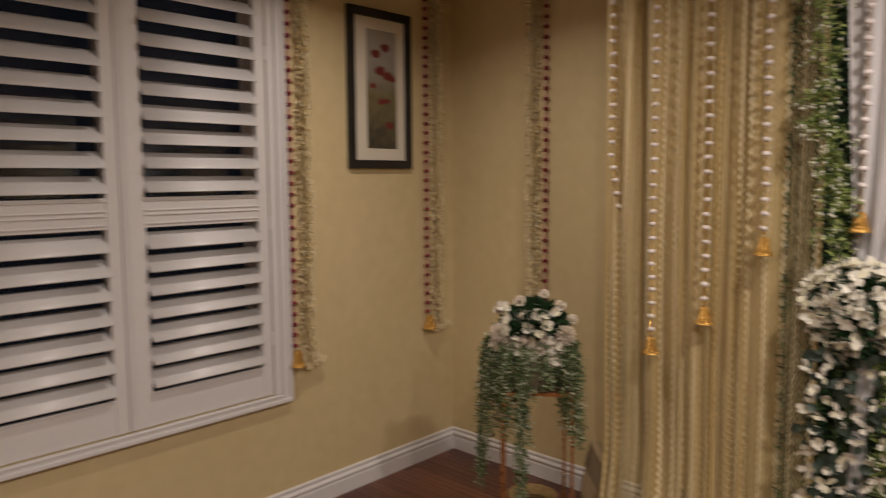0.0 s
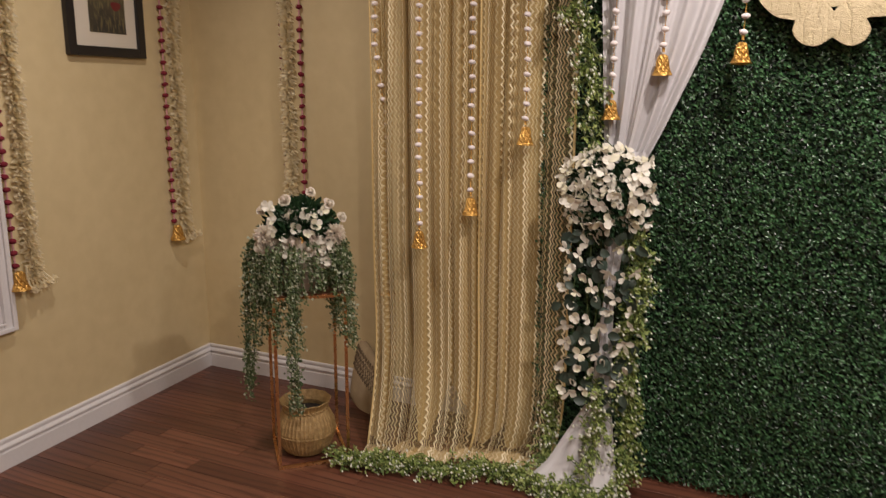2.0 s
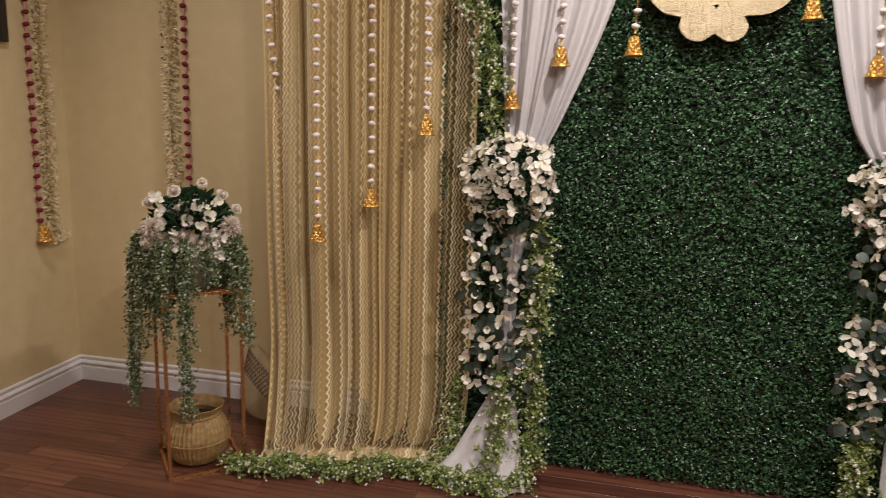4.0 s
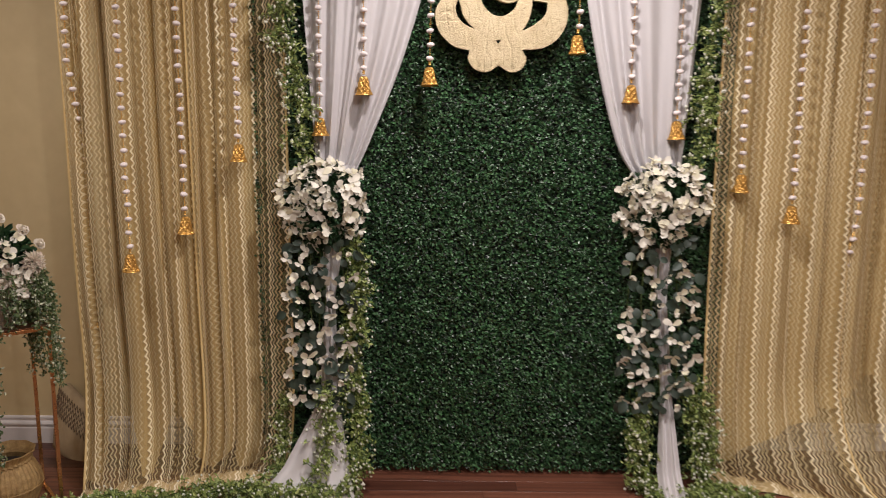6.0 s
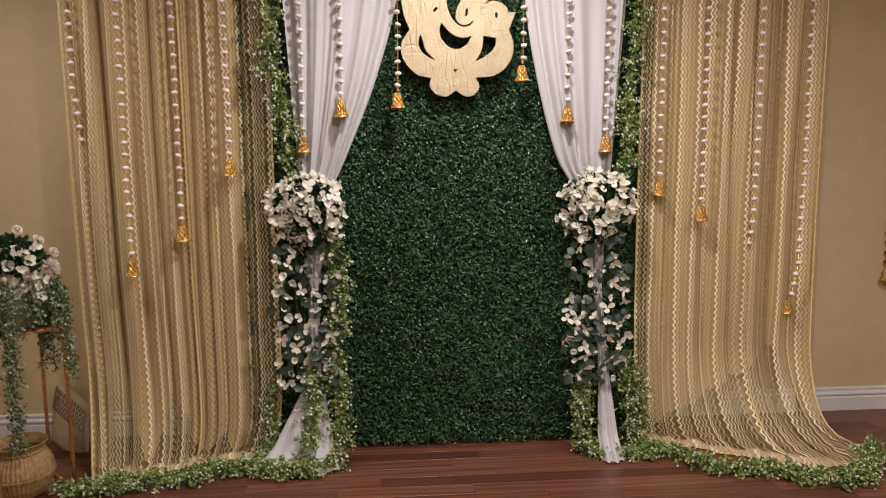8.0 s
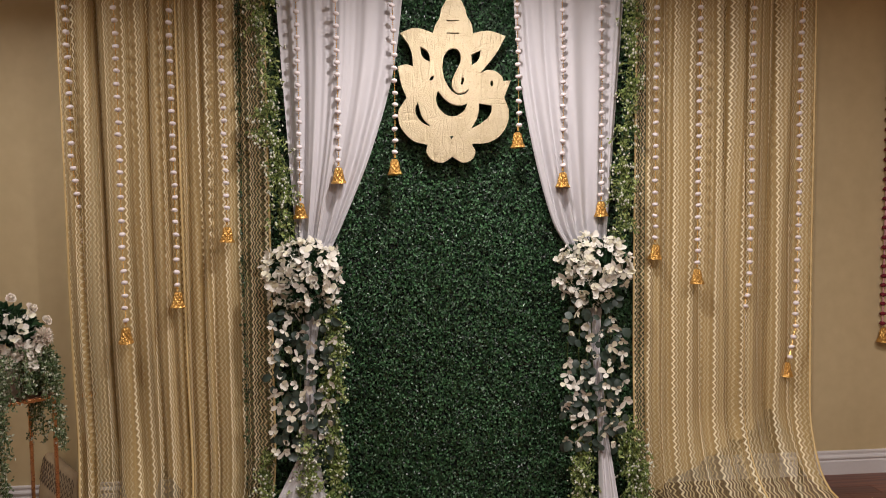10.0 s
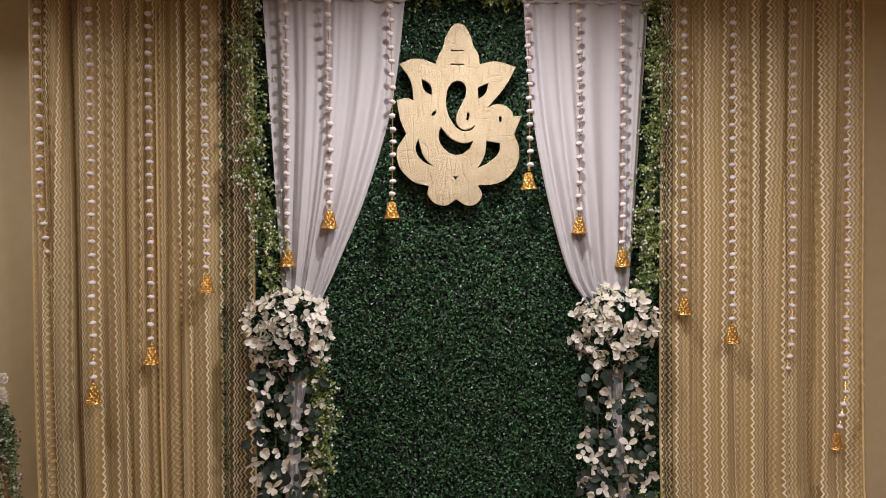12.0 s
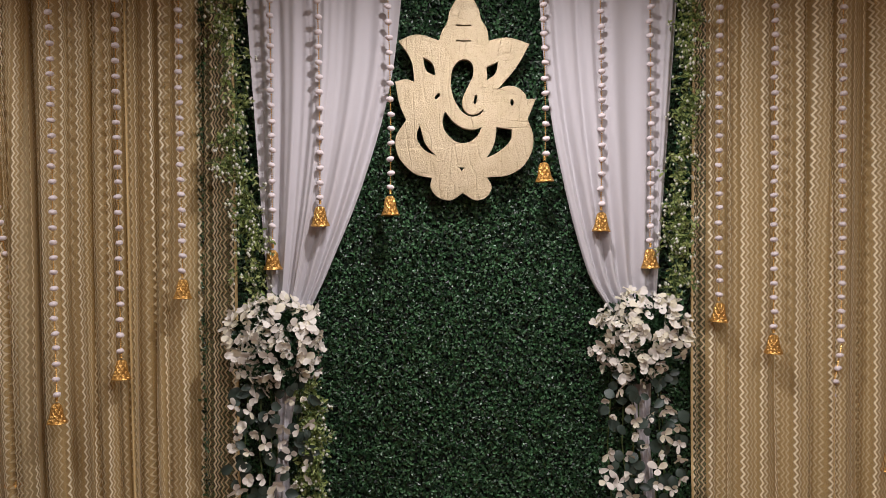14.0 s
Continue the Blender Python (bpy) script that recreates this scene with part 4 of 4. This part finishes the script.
def broad_leaf(length, width, cup):
    """An oval leaf folded along its midrib, with a bent tip."""
    rows = ((0.0, 0.0), (0.12, 0.55), (0.32, 0.95), (0.55, 1.0), (0.78, 0.72), (0.92, 0.38), (1.0, 0.0))
    verts, faces = [], []
    for s, w in rows:
        for side in (-1, 0, 1):
            verts.append((s * length, side * w * width / 2, cup * width * abs(side) * w - 0.22 * length * s * s))
    for k in range(len(rows) - 1):
        for side in (0, 1):
            i = k * 3 + side
            faces.append((i, i + 1, i + 4, i + 3))
    me = bpy.data.meshes.new("broad_leaf")
    me.from_pydata(verts, [], faces)
    me.materials.append(LEAF)
    me.polygons.foreach_set("use_smooth", [True] * len(me.polygons))
    return me


BIGLEAF = [broad_leaf(0.075, 0.062, 0.12), broad_leaf(0.066, 0.046, 0.2), broad_leaf(0.058, 0.050, 0.05)]


def facing(at, way, spin):
    return Matrix.Translation(at) @ Vector(way).to_track_quat("Z", "Y").to_matrix().to_4x4() @ pose(0, 0, 0, 0, 0, spin)


def bouquet(cx, cz, zlow, seed, hole):
    """A ball of white blossoms on the tied drape, with trailing blossoms and leaves below it."""
    r = random.Random(seed)
    y = -0.47
    g = thing("flower_bouquet", pose(cx, y, cz), "white artificial blossoms with dark leaves tied on the drape", "flower bouquet", "tie-back bouquets")
    bm = bmesh.new()
    bmesh.ops.create_icosphere(bm, subdivisions=3, radius=1)
    for v in bm.verts:
        v.co = Vector((cx + v.co.x * 0.125, y + v.co.y * 0.05, cz + v.co.z * 0.135)) + Vector((r.uniform(-.01, .01), r.uniform(-.01, .01), r.uniform(-.01, .01)))
    part("foliage_core", bm, FERN, g)
    spots, tries = [], 0
    while len(spots) < 105 and tries < 4000:
        tries += 1
        a, b = r.uniform(-1.55, 1.55), r.uniform(-1.3, 1.35)
        d = Vector((math.sin(a) * math.cos(b), -math.cos(a) * math.cos(b), math.sin(b)))
        f = r.uniform(0.82, 1.08)
        p = Vector((cx + d.x * 0.185 * f, y + d.y * 0.11 * f, cz + 0.01 + d.z * 0.175 * f))
        if noise.noise(p * 13) > 0.14:
            continue
        if (Vector((p.x - cx - hole[0], p.z - cz - hole[1])).length < 0.035) or any((p - q).length < 0.028 for q in spots):
            continue
        spots.append(p)
        way = d + Vector((r.uniform(-1.1, 1.1), -0.2, r.uniform(-.9, 1.0)))
        part("blossom", r.choice(WHITE), None, g, m=facing(p, way, r.uniform(0, 360)) @ Matrix.Scale(r.uniform(0.85, 1.15), 4))
    n = 900
    q = np.random.default_rng(seed)
    d = unit(q.normal(0, 1, (n, 3)))
    d[:, 1] = -abs(d[:, 1])
    part("small_leaves", leaves(np.array([cx, y, cz]) + d * np.array([0.15, 0.085, 0.16]), d + q.normal(0, 0.8, (n, 3)), q.normal(0, 1, (n, 3)), q.uniform(0.025, 0.045, n), q.uniform(0.012, 0.022, n)), FERN, g, kind="stuff")
    spots = []
    tries = 0
    while len(spots) < 48 and tries < 3000:
        tries += 1
        p = Vector((cx + r.uniform(-0.16, 0.15), y - 0.065 + r.uniform(-0.02, 0.02), r.uniform(zlow, cz - 0.17)))
        if any((p - s).length < 0.050 for s in spots):
            continue
        spots.append(p)
        part("blossom", r.choice(DROOP), None, g, m=facing(p, (r.uniform(-.7, .7), -1, r.uniform(-0.9, 0.5)), r.uniform(0, 360)) @ Matrix.Diagonal((r.uniform(0.85, 1.25), r.uniform(0.6, 1.1), 1, 1)))
    for i in range(104):
        p = Vector((cx + r.uniform(-0.165, 0.15), y - 0.045 + r.uniform(-0.025, 0.015), r.uniform(zlow - 0.03, cz - 0.12)))
        m = facing(p, (r.uniform(-.5, .5), -1, r.uniform(-.1, .6)), r.uniform(180, 360))
        part("leaf", r.choice(BIGLEAF), None, g, m=m @ Matrix.Scale(r.uniform(0.55, 0.9), 4))
    part("stem", tubes([[(cx + 0.10 * math.sin(k * 2.4), y + 0.02, cz), (cx + 0.13 * math.sin(k * 2.4), y + 0.01, (cz + zlow) / 2), (cx + 0.11 * math.sin(k * 2.4 + 0.3), y, zlow)] for k in range(6)], 0.0025, 4), STEM, g)


bouquet(-0.62, 1.30, 0.44, 21, (0.085, 0.045))
bouquet(0.845, 1.305, 0.44, 33, (-0.01, -0.02))


# ---- leafy garlands with small white buds ----
def garland(name, points, label, seed, thick, leaf_n, bud_n, sprig_n, hang=0.0, floor=False):
    q = np.random.default_rng(seed)
    line = along_path(points, 60)
    g = thing(name, Matrix.Translation(line[-1] if not floor else line[30]), label, "leaf garland", "leaf garlands")
    stems = [[tuple(p) for p in along_path(points, 40)]]
    ends = []
    for k in range(sprig_n):
        p = line[q.integers(0, 60)] + q.normal(0, thick * 0.25, 3)
        d = q.normal(0, 1, 3)
        d[2] = abs(d[2]) * 0.9 if floor else d[2] - hang
        d[1] = -abs(d[1])
        d = d / np.linalg.norm(d)
        L = q.uniform(0.7, 1.7) * thick
        mid = p + d * L * 0.6
        tip = p + d * L + np.array([0, 0, -0.25 * L])
        if floor:
            p[2], mid[2], tip[2] = max(p[2], 0.006), max(mid[2], 0.008), max(tip[2], 0.006)
        stems.append([tuple(p), tuple(mid), tuple(tip)])
        ends.append((p, mid, tip))
    part("stem", tubes(stems, 0.0016, 4), STEM, g)
    idx = q.integers(0, len(ends), leaf_n)
    s = q.uniform(0, 1, (leaf_n, 1))
    E = np.array(ends)[idx]
    c = np.where(s < 0.5, E[:, 0] + (E[:, 1] - E[:, 0]) * s * 2, E[:, 1] + (E[:, 2] - E[:, 1]) * (s * 2 - 1)) + q.normal(0, 0.004, (leaf_n, 3))
    aim = q.normal(0, 1, (leaf_n, 3)) + np.array([0, -0.5, 0.1])
    part("leaves", leaves(c, aim, q.normal(0, 0.7, (leaf_n, 3)) + np.array([0, -0.6, 0.8]), q.uniform(0.014, 0.028, leaf_n), q.uniform(0.008, 0.015, leaf_n)), VINE, g, kind="stuff")
    idx = q.integers(0, len(ends), bud_n)
    E = np.array(ends)[idx]
    c = E[:, 2] + q.normal(0, 0.010, (bud_n, 3))
    if floor:
        c[:, 2] = np.maximum(c[:, 2], 0.007)
    part("bud_cluster", blobs(c, q.uniform(0.004, 0.0078, bud_n)), BUD, g, kind="stuff")


garland("leaf_garland", [(-0.80, -0.41, 2.92), (-0.79, -0.43, 2.5), (-0.76, -0.43, 2.2), (-0.80, -0.43, 2.07), (-0.74, -0.42, 1.93), (-0.71, -0.44, 1.7), (-0.70, -0.45, 1.48)],
        "green leafy garland with tiny white buds hanging beside the drape", 41, 0.058, 1700, 330, 230, 0.3)
garland("leaf_garland", [(1.07, -0.41, 2.92), (1.05, -0.43, 2.6), (1.055, -0.43, 2.25), (1.02, -0.43, 2.0), (1.015, -0.44, 1.75), (1.0, -0.45, 1.48)],
        "green leafy garland with tiny white buds hanging beside the drape", 42, 0.055, 1700, 330, 230, 0.3)
garland("leaf_garland", [(-0.12, -0.36, 2.93), (0.05, -0.38, 2.87), (0.2, -0.38, 2.89), (0.34, -0.38, 2.86), (0.47, -0.36, 2.93)],
        "green leafy garland along the top of the hedge", 40, 0.06, 900, 20, 110, 0.5)
garland("leaf_garland", [(-0.50, -0.45, 1.15), (-0.47, -0.47, 0.95), (-0.49, -0.47, 0.75), (-0.50, -0.47, 0.5), (-0.47, -0.48, 0.3), (-0.49, -0.53, 0.10), (-0.55, -0.58, 0.03)],
        "green leafy garland with tiny white buds trailing to the floor", 43, 0.052, 2400, 320, 270, 0.4)
garland("leaf_garland", [(-0.62, -0.50, 0.50), (-0.60, -0.53, 0.3), (-0.66, -0.58, 0.14), (-0.62, -0.62, 0.03)],
        "green leafy garland with tiny white buds over the white tail", 44, 0.055, 700, 120, 90, 0.4)
garland("leaf_garland", [(-0.84, -0.42, 0.40), (-0.83, -0.44, 0.2), (-0.86, -0.5, 0.05)], "small green garland at the curtain edge", 45, 0.045, 500, 90, 70, 0.3)
garland("leaf_garland", [(0.80, -0.47, 0.44), (0.78, -0.48, 0.25), (0.80, -0.50, 0.08), (0.86, -0.55, 0.03)], "green leafy garland beside the white tail", 46, 0.05, 1100, 150, 130, 0.4)
garland("leaf_garland", [(1.02, -0.46, 0.52), (1.06, -0.47, 0.3), (1.08, -0.50, 0.12), (1.10, -0.54, 0.03)], "green leafy garland trailing over the curtain foot", 47, 0.062, 1700, 220, 200, 0.4)
garland("leaf_garland", [(-1.76, -0.74, 0.03), (-1.68, -0.76, 0.035), (-1.48, -0.69, 0.03), (-1.22, -0.655, 0.03), (-1.0, -0.55, 0.03), (-0.84, -0.60, 0.03), (-0.66, -0.64, 0.03), (-0.52, -0.55, 0.035)],
        "green leafy garland with white buds along the curtain hem", 48, 0.055, 5200, 520, 520, 0, True)
garland("leaf_garland", [(0.80, -0.45, 0.03), (0.86, -0.54, 0.03), (1.02, -0.575, 0.03), (1.25, -0.60, 0.03), (1.40, -0.79, 0.03), (1.64, -0.84, 0.03), (1.82, -0.97, 0.03), (2.02, -0.95, 0.035), (2.16, -0.82, 0.04), (2.30, -0.62, 0.04)],
        "green leafy garland with white buds along the curtain hem", 49, 0.055, 5600, 560, 540, 0, True)

# ---- copper plant stand, arrangement and basket ----
SM = pose(-1.950, -0.702, 0, 0, 0, 42)
ps = thing("plant_stand", SM, "tall square copper metal plant stand with open sides", "plant stand")
h, t, HT = 0.165, 0.0072, 0.815
for ax, ay in ((-1, -1), (1, -1), (1, 1), (-1, 1)):
    part("leg", boxed((ax * (h - t) - t, ay * (h - t) - t, 0), (ax * (h - t) + t, ay * (h - t) + t, HT), 0.0015), COPPER, ps, m=SM)
for z in (0.0, HT - 2 * t):
    for sgn in (-1, 1):
        part("rail", boxed((-h + 2 * t, sgn * (h - t) - t, z), (h - 2 * t, sgn * (h - t) + t, z + 2 * t), 0.0015), COPPER, ps, m=SM)
        part("rail", boxed((sgn * (h - t) - t, -h + 2 * t, z), (sgn * (h - t) + t, h - 2 * t, z + 2 * t), 0.0015), COPPER, ps, m=SM)
part("top_plate", boxed((-h + 0.004, -h + 0.004, HT + 0.0005), (h - 0.004, h - 0.004, HT + 0.006), 0.001), PLATE, ps, m=SM)

AC = Vector((-1.945, -0.725, HT + 0.006))
arr = thing("flower_arrangement", Matrix.Translation(AC), "ivory roses and dark leaves with grey-green vines trailing from the stand", "flower arrangement")
part("pot", lathe([(0.0005, 0), (0.085, 0), (0.10, 0.16), (0.106, 0.165), (0.108, 0.18), (0.098, 0.18), (0.09, 0.15)], 28), MAT_BOARD, arr, m=Matrix.Translation(AC), smooth=True)
q = np.random.default_rng(8)
r = random.Random(8)
n = 1300
d = unit(q.normal(0, 1, (n, 3)))
d[:, 2] = abs(d[:, 2]) * 1.0
c = np.array(AC) + np.array([0, 0, 0.25]) + d * np.array([0.165, 0.15, 0.15]) * q.uniform(0.5, 1, (n, 1))
part("foliage", leaves(c, d + q.normal(0, 0.6, (n, 3)), q.normal(0, 1, (n, 3)), q.uniform(0.03, 0.05, n), q.uniform(0.018, 0.03, n)), FERN, arr, kind="stuff")
cr, sr = math.cos(math.radians(31)), math.sin(math.radians(31))
HEADS = ((-0.185, 0.30, 1.55), (-0.125, 0.255, 1.2), (-0.03, 0.265, 1.5), (0.045, 0.235, 1.1), (0.115, 0.235, 1.2), (0.19, 0.30, 1.5), (-0.045, 0.375, 1.35), (0.05, 0.37, 1.35),
         (0.225, 0.365, 0.85), (-0.20, 0.40, 0.8), (0.16, 0.425, 0.8), (-0.075, 0.44, 1.0), (0.125, 0.19, 1.2), (0.08, 0.29, 0.9), (-0.20, 0.245, 1.2), (0.165, 0.245, 0.9), (0.06, 0.475, 0.7))
for k, (a, b, sc) in enumerate(HEADS):
    a *= 0.80
    dep = 0.120 - 0.55 * max(0, b - 0.30) - 0.9 * a * a
    p = AC + Vector((a * cr + dep * sr, a * sr - dep * cr, b - 0.035))
    way = Vector((a * cr * 2.5 + sr * 0.5, a * sr * 2.5 - cr * 0.5, 0.12 + 0.8 * (b - 0.2)))
    if k in (0, 1, 5):
        part("chrysanthemum", MUM, None, arr, m=facing(p, way, r.uniform(0, 360)) @ Matrix.Scale(1.0 if k != 1 else 0.8, 4))
    else:
        part("rose", ROSES[k % 3], None, arr, m=facing(p, way, r.uniform(0, 360)) @ Matrix.Scale(sc * 0.95, 4))
for k in range(22):
    a, b = r.uniform(-0.15, 0.16), r.uniform(0.17, 0.42)
    dep = 0.145 - 0.5 * max(0, b - 0.30)
    p = AC + Vector((a * cr + dep * sr, a * sr - dep * cr, b - 0.02))
    part("blossom", r.choice(WHITE), None, arr, m=facing(p, (a * 3 + sr, -cr, r.uniform(-0.1, 0.7)), r.uniform(0, 360)) @ Matrix.Scale(r.uniform(0.6, 0.95), 4))
stems, lc = [], []


def trail(a, rad, drop, lean=0.02):
    st = AC + Vector((0.10 * math.cos(a), 0.10 * math.sin(a), 0.21))
    kn = AC + Vector((rad * math.cos(a), rad * math.sin(a), 0.20 + r.uniform(-0.03, 0.03)))
    sw = Vector((r.uniform(-lean, lean), r.uniform(-lean, lean), 0))
    out = Vector((math.cos(a), math.sin(a), 0)) * 0.02
    stems.append([st, kn, kn + out + Vector((0, 0, -drop * 0.5)) + sw, kn + out * 1.6 + Vector((0, 0, -drop)) - sw * 0.4])


for k in range(92):
    a = r.uniform(-math.pi * 1.12, math.pi * 0.45)
    drop = r.choice((0.12, 0.20, 0.26, 0.32, 0.42)) * r.uniform(0.8, 1.15)
    trail(a, r.uniform(0.10, 0.205), min(drop, 0.17) if -0.85 < a < 0.05 else drop)
for k in range(7):
    trail(-2.55 + r.uniform(-0.12, 0.12), 0.225 + r.uniform(-0.02, 0.02), 0.74 * r.uniform(0.85, 1.0))
for k in range(6):
    trail(-1.20 + r.uniform(-0.10, 0.10), 0.17 + r.uniform(-0.02, 0.02), 0.76 * r.uniform(0.8, 1.0))
for k in range(6):
    trail(0.10 + r.uniform(-0.25, 0.25), 0.215 + r.uniform(-0.02, 0.02), 0.50 * r.uniform(0.8, 1.0))
smooth_stems = [along_path([tuple(v) for v in s], 22) for s in stems]
part("vine_stem", tubes([[tuple(p) for p in s] for s in smooth_stems], 0.0015, 4), STEM, arr, kind="stuff")
for s in smooth_stems:
    length = np.linalg.norm(np.diff(s, axis=0), axis=1).sum()
    m = int(length * 260)
    k = q.uniform(3, len(s) - 1.01, m)
    i = k.astype(int)
    lc.append(s[i] + (s[i + 1] - s[i]) * (k - i)[:, None] + q.normal(0, 0.010, (m, 3)))
lc = np.concatenate(lc)
n = len(lc)
part("vine_leaves", leaves(lc, q.normal(0, 1, (n, 3)) + np.array([0, 0, -0.4]), q.normal(0, 1, (n, 3)), q.uniform(0.010, 0.018, n), q.uniform(0.008, 0.013, n)), TRAIL, arr, kind="stuff")

BC = pose(-1.968, -0.705, 0.001) @ Matrix.Scale(1.09, 4)
bk = thing("woven_basket", BC, "round gold woven seagrass belly basket with a flared rim", "basket")
prof = [(0.0005, 0.0), (0.075, 0.0), (0.095, 0.012), (0.115, 0.045), (0.129, 0.09), (0.130, 0.115), (0.124, 0.145), (0.108, 0.18), (0.094, 0.20), (0.097, 0.215), (0.112, 0.238), (0.108, 0.240), (0.092, 0.216), (0.086, 0.2), (0.098, 0.17), (0.1, 0.1)]
part("basket_body", lathe(prof, 132, lambda a, k, i: 1 + (0.014 if (i % 3) == 0 else -0.010) * (2 <= k <= 10) + (0.02 * math.sin(11 * a) if k in (10, 11) else 0)), STRAW, bk, m=BC, smooth=False)
part("rim_braid", tubes([[(0.094 * math.cos(a) * (1 + 0.02 * math.sin(30 * a)), 0.094 * math.sin(a) * (1 + 0.02 * math.sin(30 * a)), 0.2015 + 0.003 * math.cos(30 * a)) for a in np.linspace(0, 2 * math.pi, 200)]], 0.006, 6), STRAW, bk, m=BC, smooth=True)
part("belly_braid", tubes([[(0.131 * math.cos(a), 0.131 * math.sin(a), 0.10 + 0.002 * math.cos(50 * a)) for a in np.linspace(0, 2 * math.pi, 160)]], 0.0035, 5), STRAW, bk, m=BC, smooth=True)
# flat dark disc across the neck, for the basket's dark inside
part("dark_inside", lathe([(0.0005, 0.178), (0.093, 0.178)], 30), INSIDE_DARK, bk, m=BC)

# ---- cushion on the floor behind the stand ----
CM = pose(-1.975, -0.11, 0.125) @ Matrix.Scale(0.78, 4) @ pose(0, 0, 0, 74, 0, 0) @ Matrix(((1, 0.62, 0, 0), (0, 0.95, 0, 0), (0, 0, 1, 0), (0, 0, 0, 1)))
cs = thing("floor_cushion", CM, "tan woven cushion with brown braid leaning on the wall", "cushion")
bm = bmesh.new()
bmesh.ops.create_grid(bm, x_segments=14, y_segments=14, size=0.17)
low = bmesh.ops.duplicate(bm, geom=bm.verts[:] + bm.edges[:] + bm.faces[:])
lower = {v for v in low["geom"] if isinstance(v, bmesh.types.BMVert)}
for v in bm.verts:
    b = max(0, 1 - (v.co.x / 0.17) ** 2) ** 0.45 * max(0, 1 - (v.co.y / 0.17) ** 2) ** 0.45
    v.co.z = (-1 if v in lower else 1) * 0.055 * b
bmesh.ops.remove_doubles(bm, verts=bm.verts, dist=0.0005)
bmesh.ops.recalc_face_normals(bm, faces=bm.faces)
part("cover", bm, CREAM, cs, m=CM, smooth=True)
zz = [[((-0.15 + 0.3 * k / 24), off + (0.014 if k % 2 else -0.014), 0.006 + 0.055 * (max(0, 1 - ((-0.15 + 0.3 * k / 24) / 0.17) ** 2) * max(0, 1 - ((off) / 0.17) ** 2)) ** 0.45) for k in range(25)] for off in (0.02, 0.05, 0.08, 0.11)]
part("braid", tubes(zz, 0.0028, 5), BLACK, cs, m=CM)


# ---- hardwood floor ----
floor = thing("floor", pose(0, 0, 0), "dark reddish-brown hardwood plank floor", "floor", kind="structure")
part("subfloor", boxed((WALL_X - 0.15, ROOM_S - 0.15, -0.06), (ROOM_E + 0.15, 0.15, -0.004)), JOINT, floor)
WIDE = 0.1005
shapes = {}


def plank_mesh(L):
    if L not in shapes:
        bm = bmesh.new()
        e = 0.0007
        lo = [bm.verts.new(p) for p in ((e, e, -0.006), (L - e, e, -0.006), (L - e, WIDE - e, -0.006), (e, WIDE - e, -0.006))]
        md = [bm.verts.new(p) for p in ((e, e, -0.0006), (L - e, e, -0.0006), (L - e, WIDE - e, -0.0006), (e, WIDE - e, -0.0006))]
        g = 0.0014
        hi = [bm.verts.new(p) for p in ((g, g, 0), (L - g, g, 0), (L - g, WIDE - g, 0), (g, WIDE - g, 0))]
        for a, b in ((lo, md), (md, hi)):
            for i in range(4):
                bm.faces.new((a[i], a[(i + 1) % 4], b[(i + 1) % 4], b[i]))
        bm.faces.new(hi)
        shapes[L] = as_mesh("plank", bm)
        shapes[L].materials.append(FLOOR)
    return shapes[L]


rest_v, rest_f = [], []
r = random.Random(17)
row, yb = 0, -WIDE
while yb > ROOM_S - WIDE:
    x = WALL_X - r.uniform(0.0, 0.9)
    while x < ROOM_E:
        L = r.choice((0.35, 0.5, 0.65, 0.8, 0.95, 1.1, 1.25))
        if yb > -1.75 and x < 3.0:
            part("plank", plank_mesh(L), None, floor, m=pose(x, yb, 0))
        else:
            b = len(rest_v)
            rest_v += [(x + 0.001, yb + 0.001, 0), (x + L - 0.001, yb + 0.001, 0), (x + L - 0.001, yb + WIDE - 0.001, 0), (x + 0.001, yb + WIDE - 0.001, 0)]
            rest_f.append((b, b + 1, b + 2, b + 3))
        x += L
    yb -= WIDE
me = bpy.data.meshes.new("planks")
me.from_pydata(rest_v, [], rest_f)
part("planks", me, FLOOR, floor, kind="stuff")
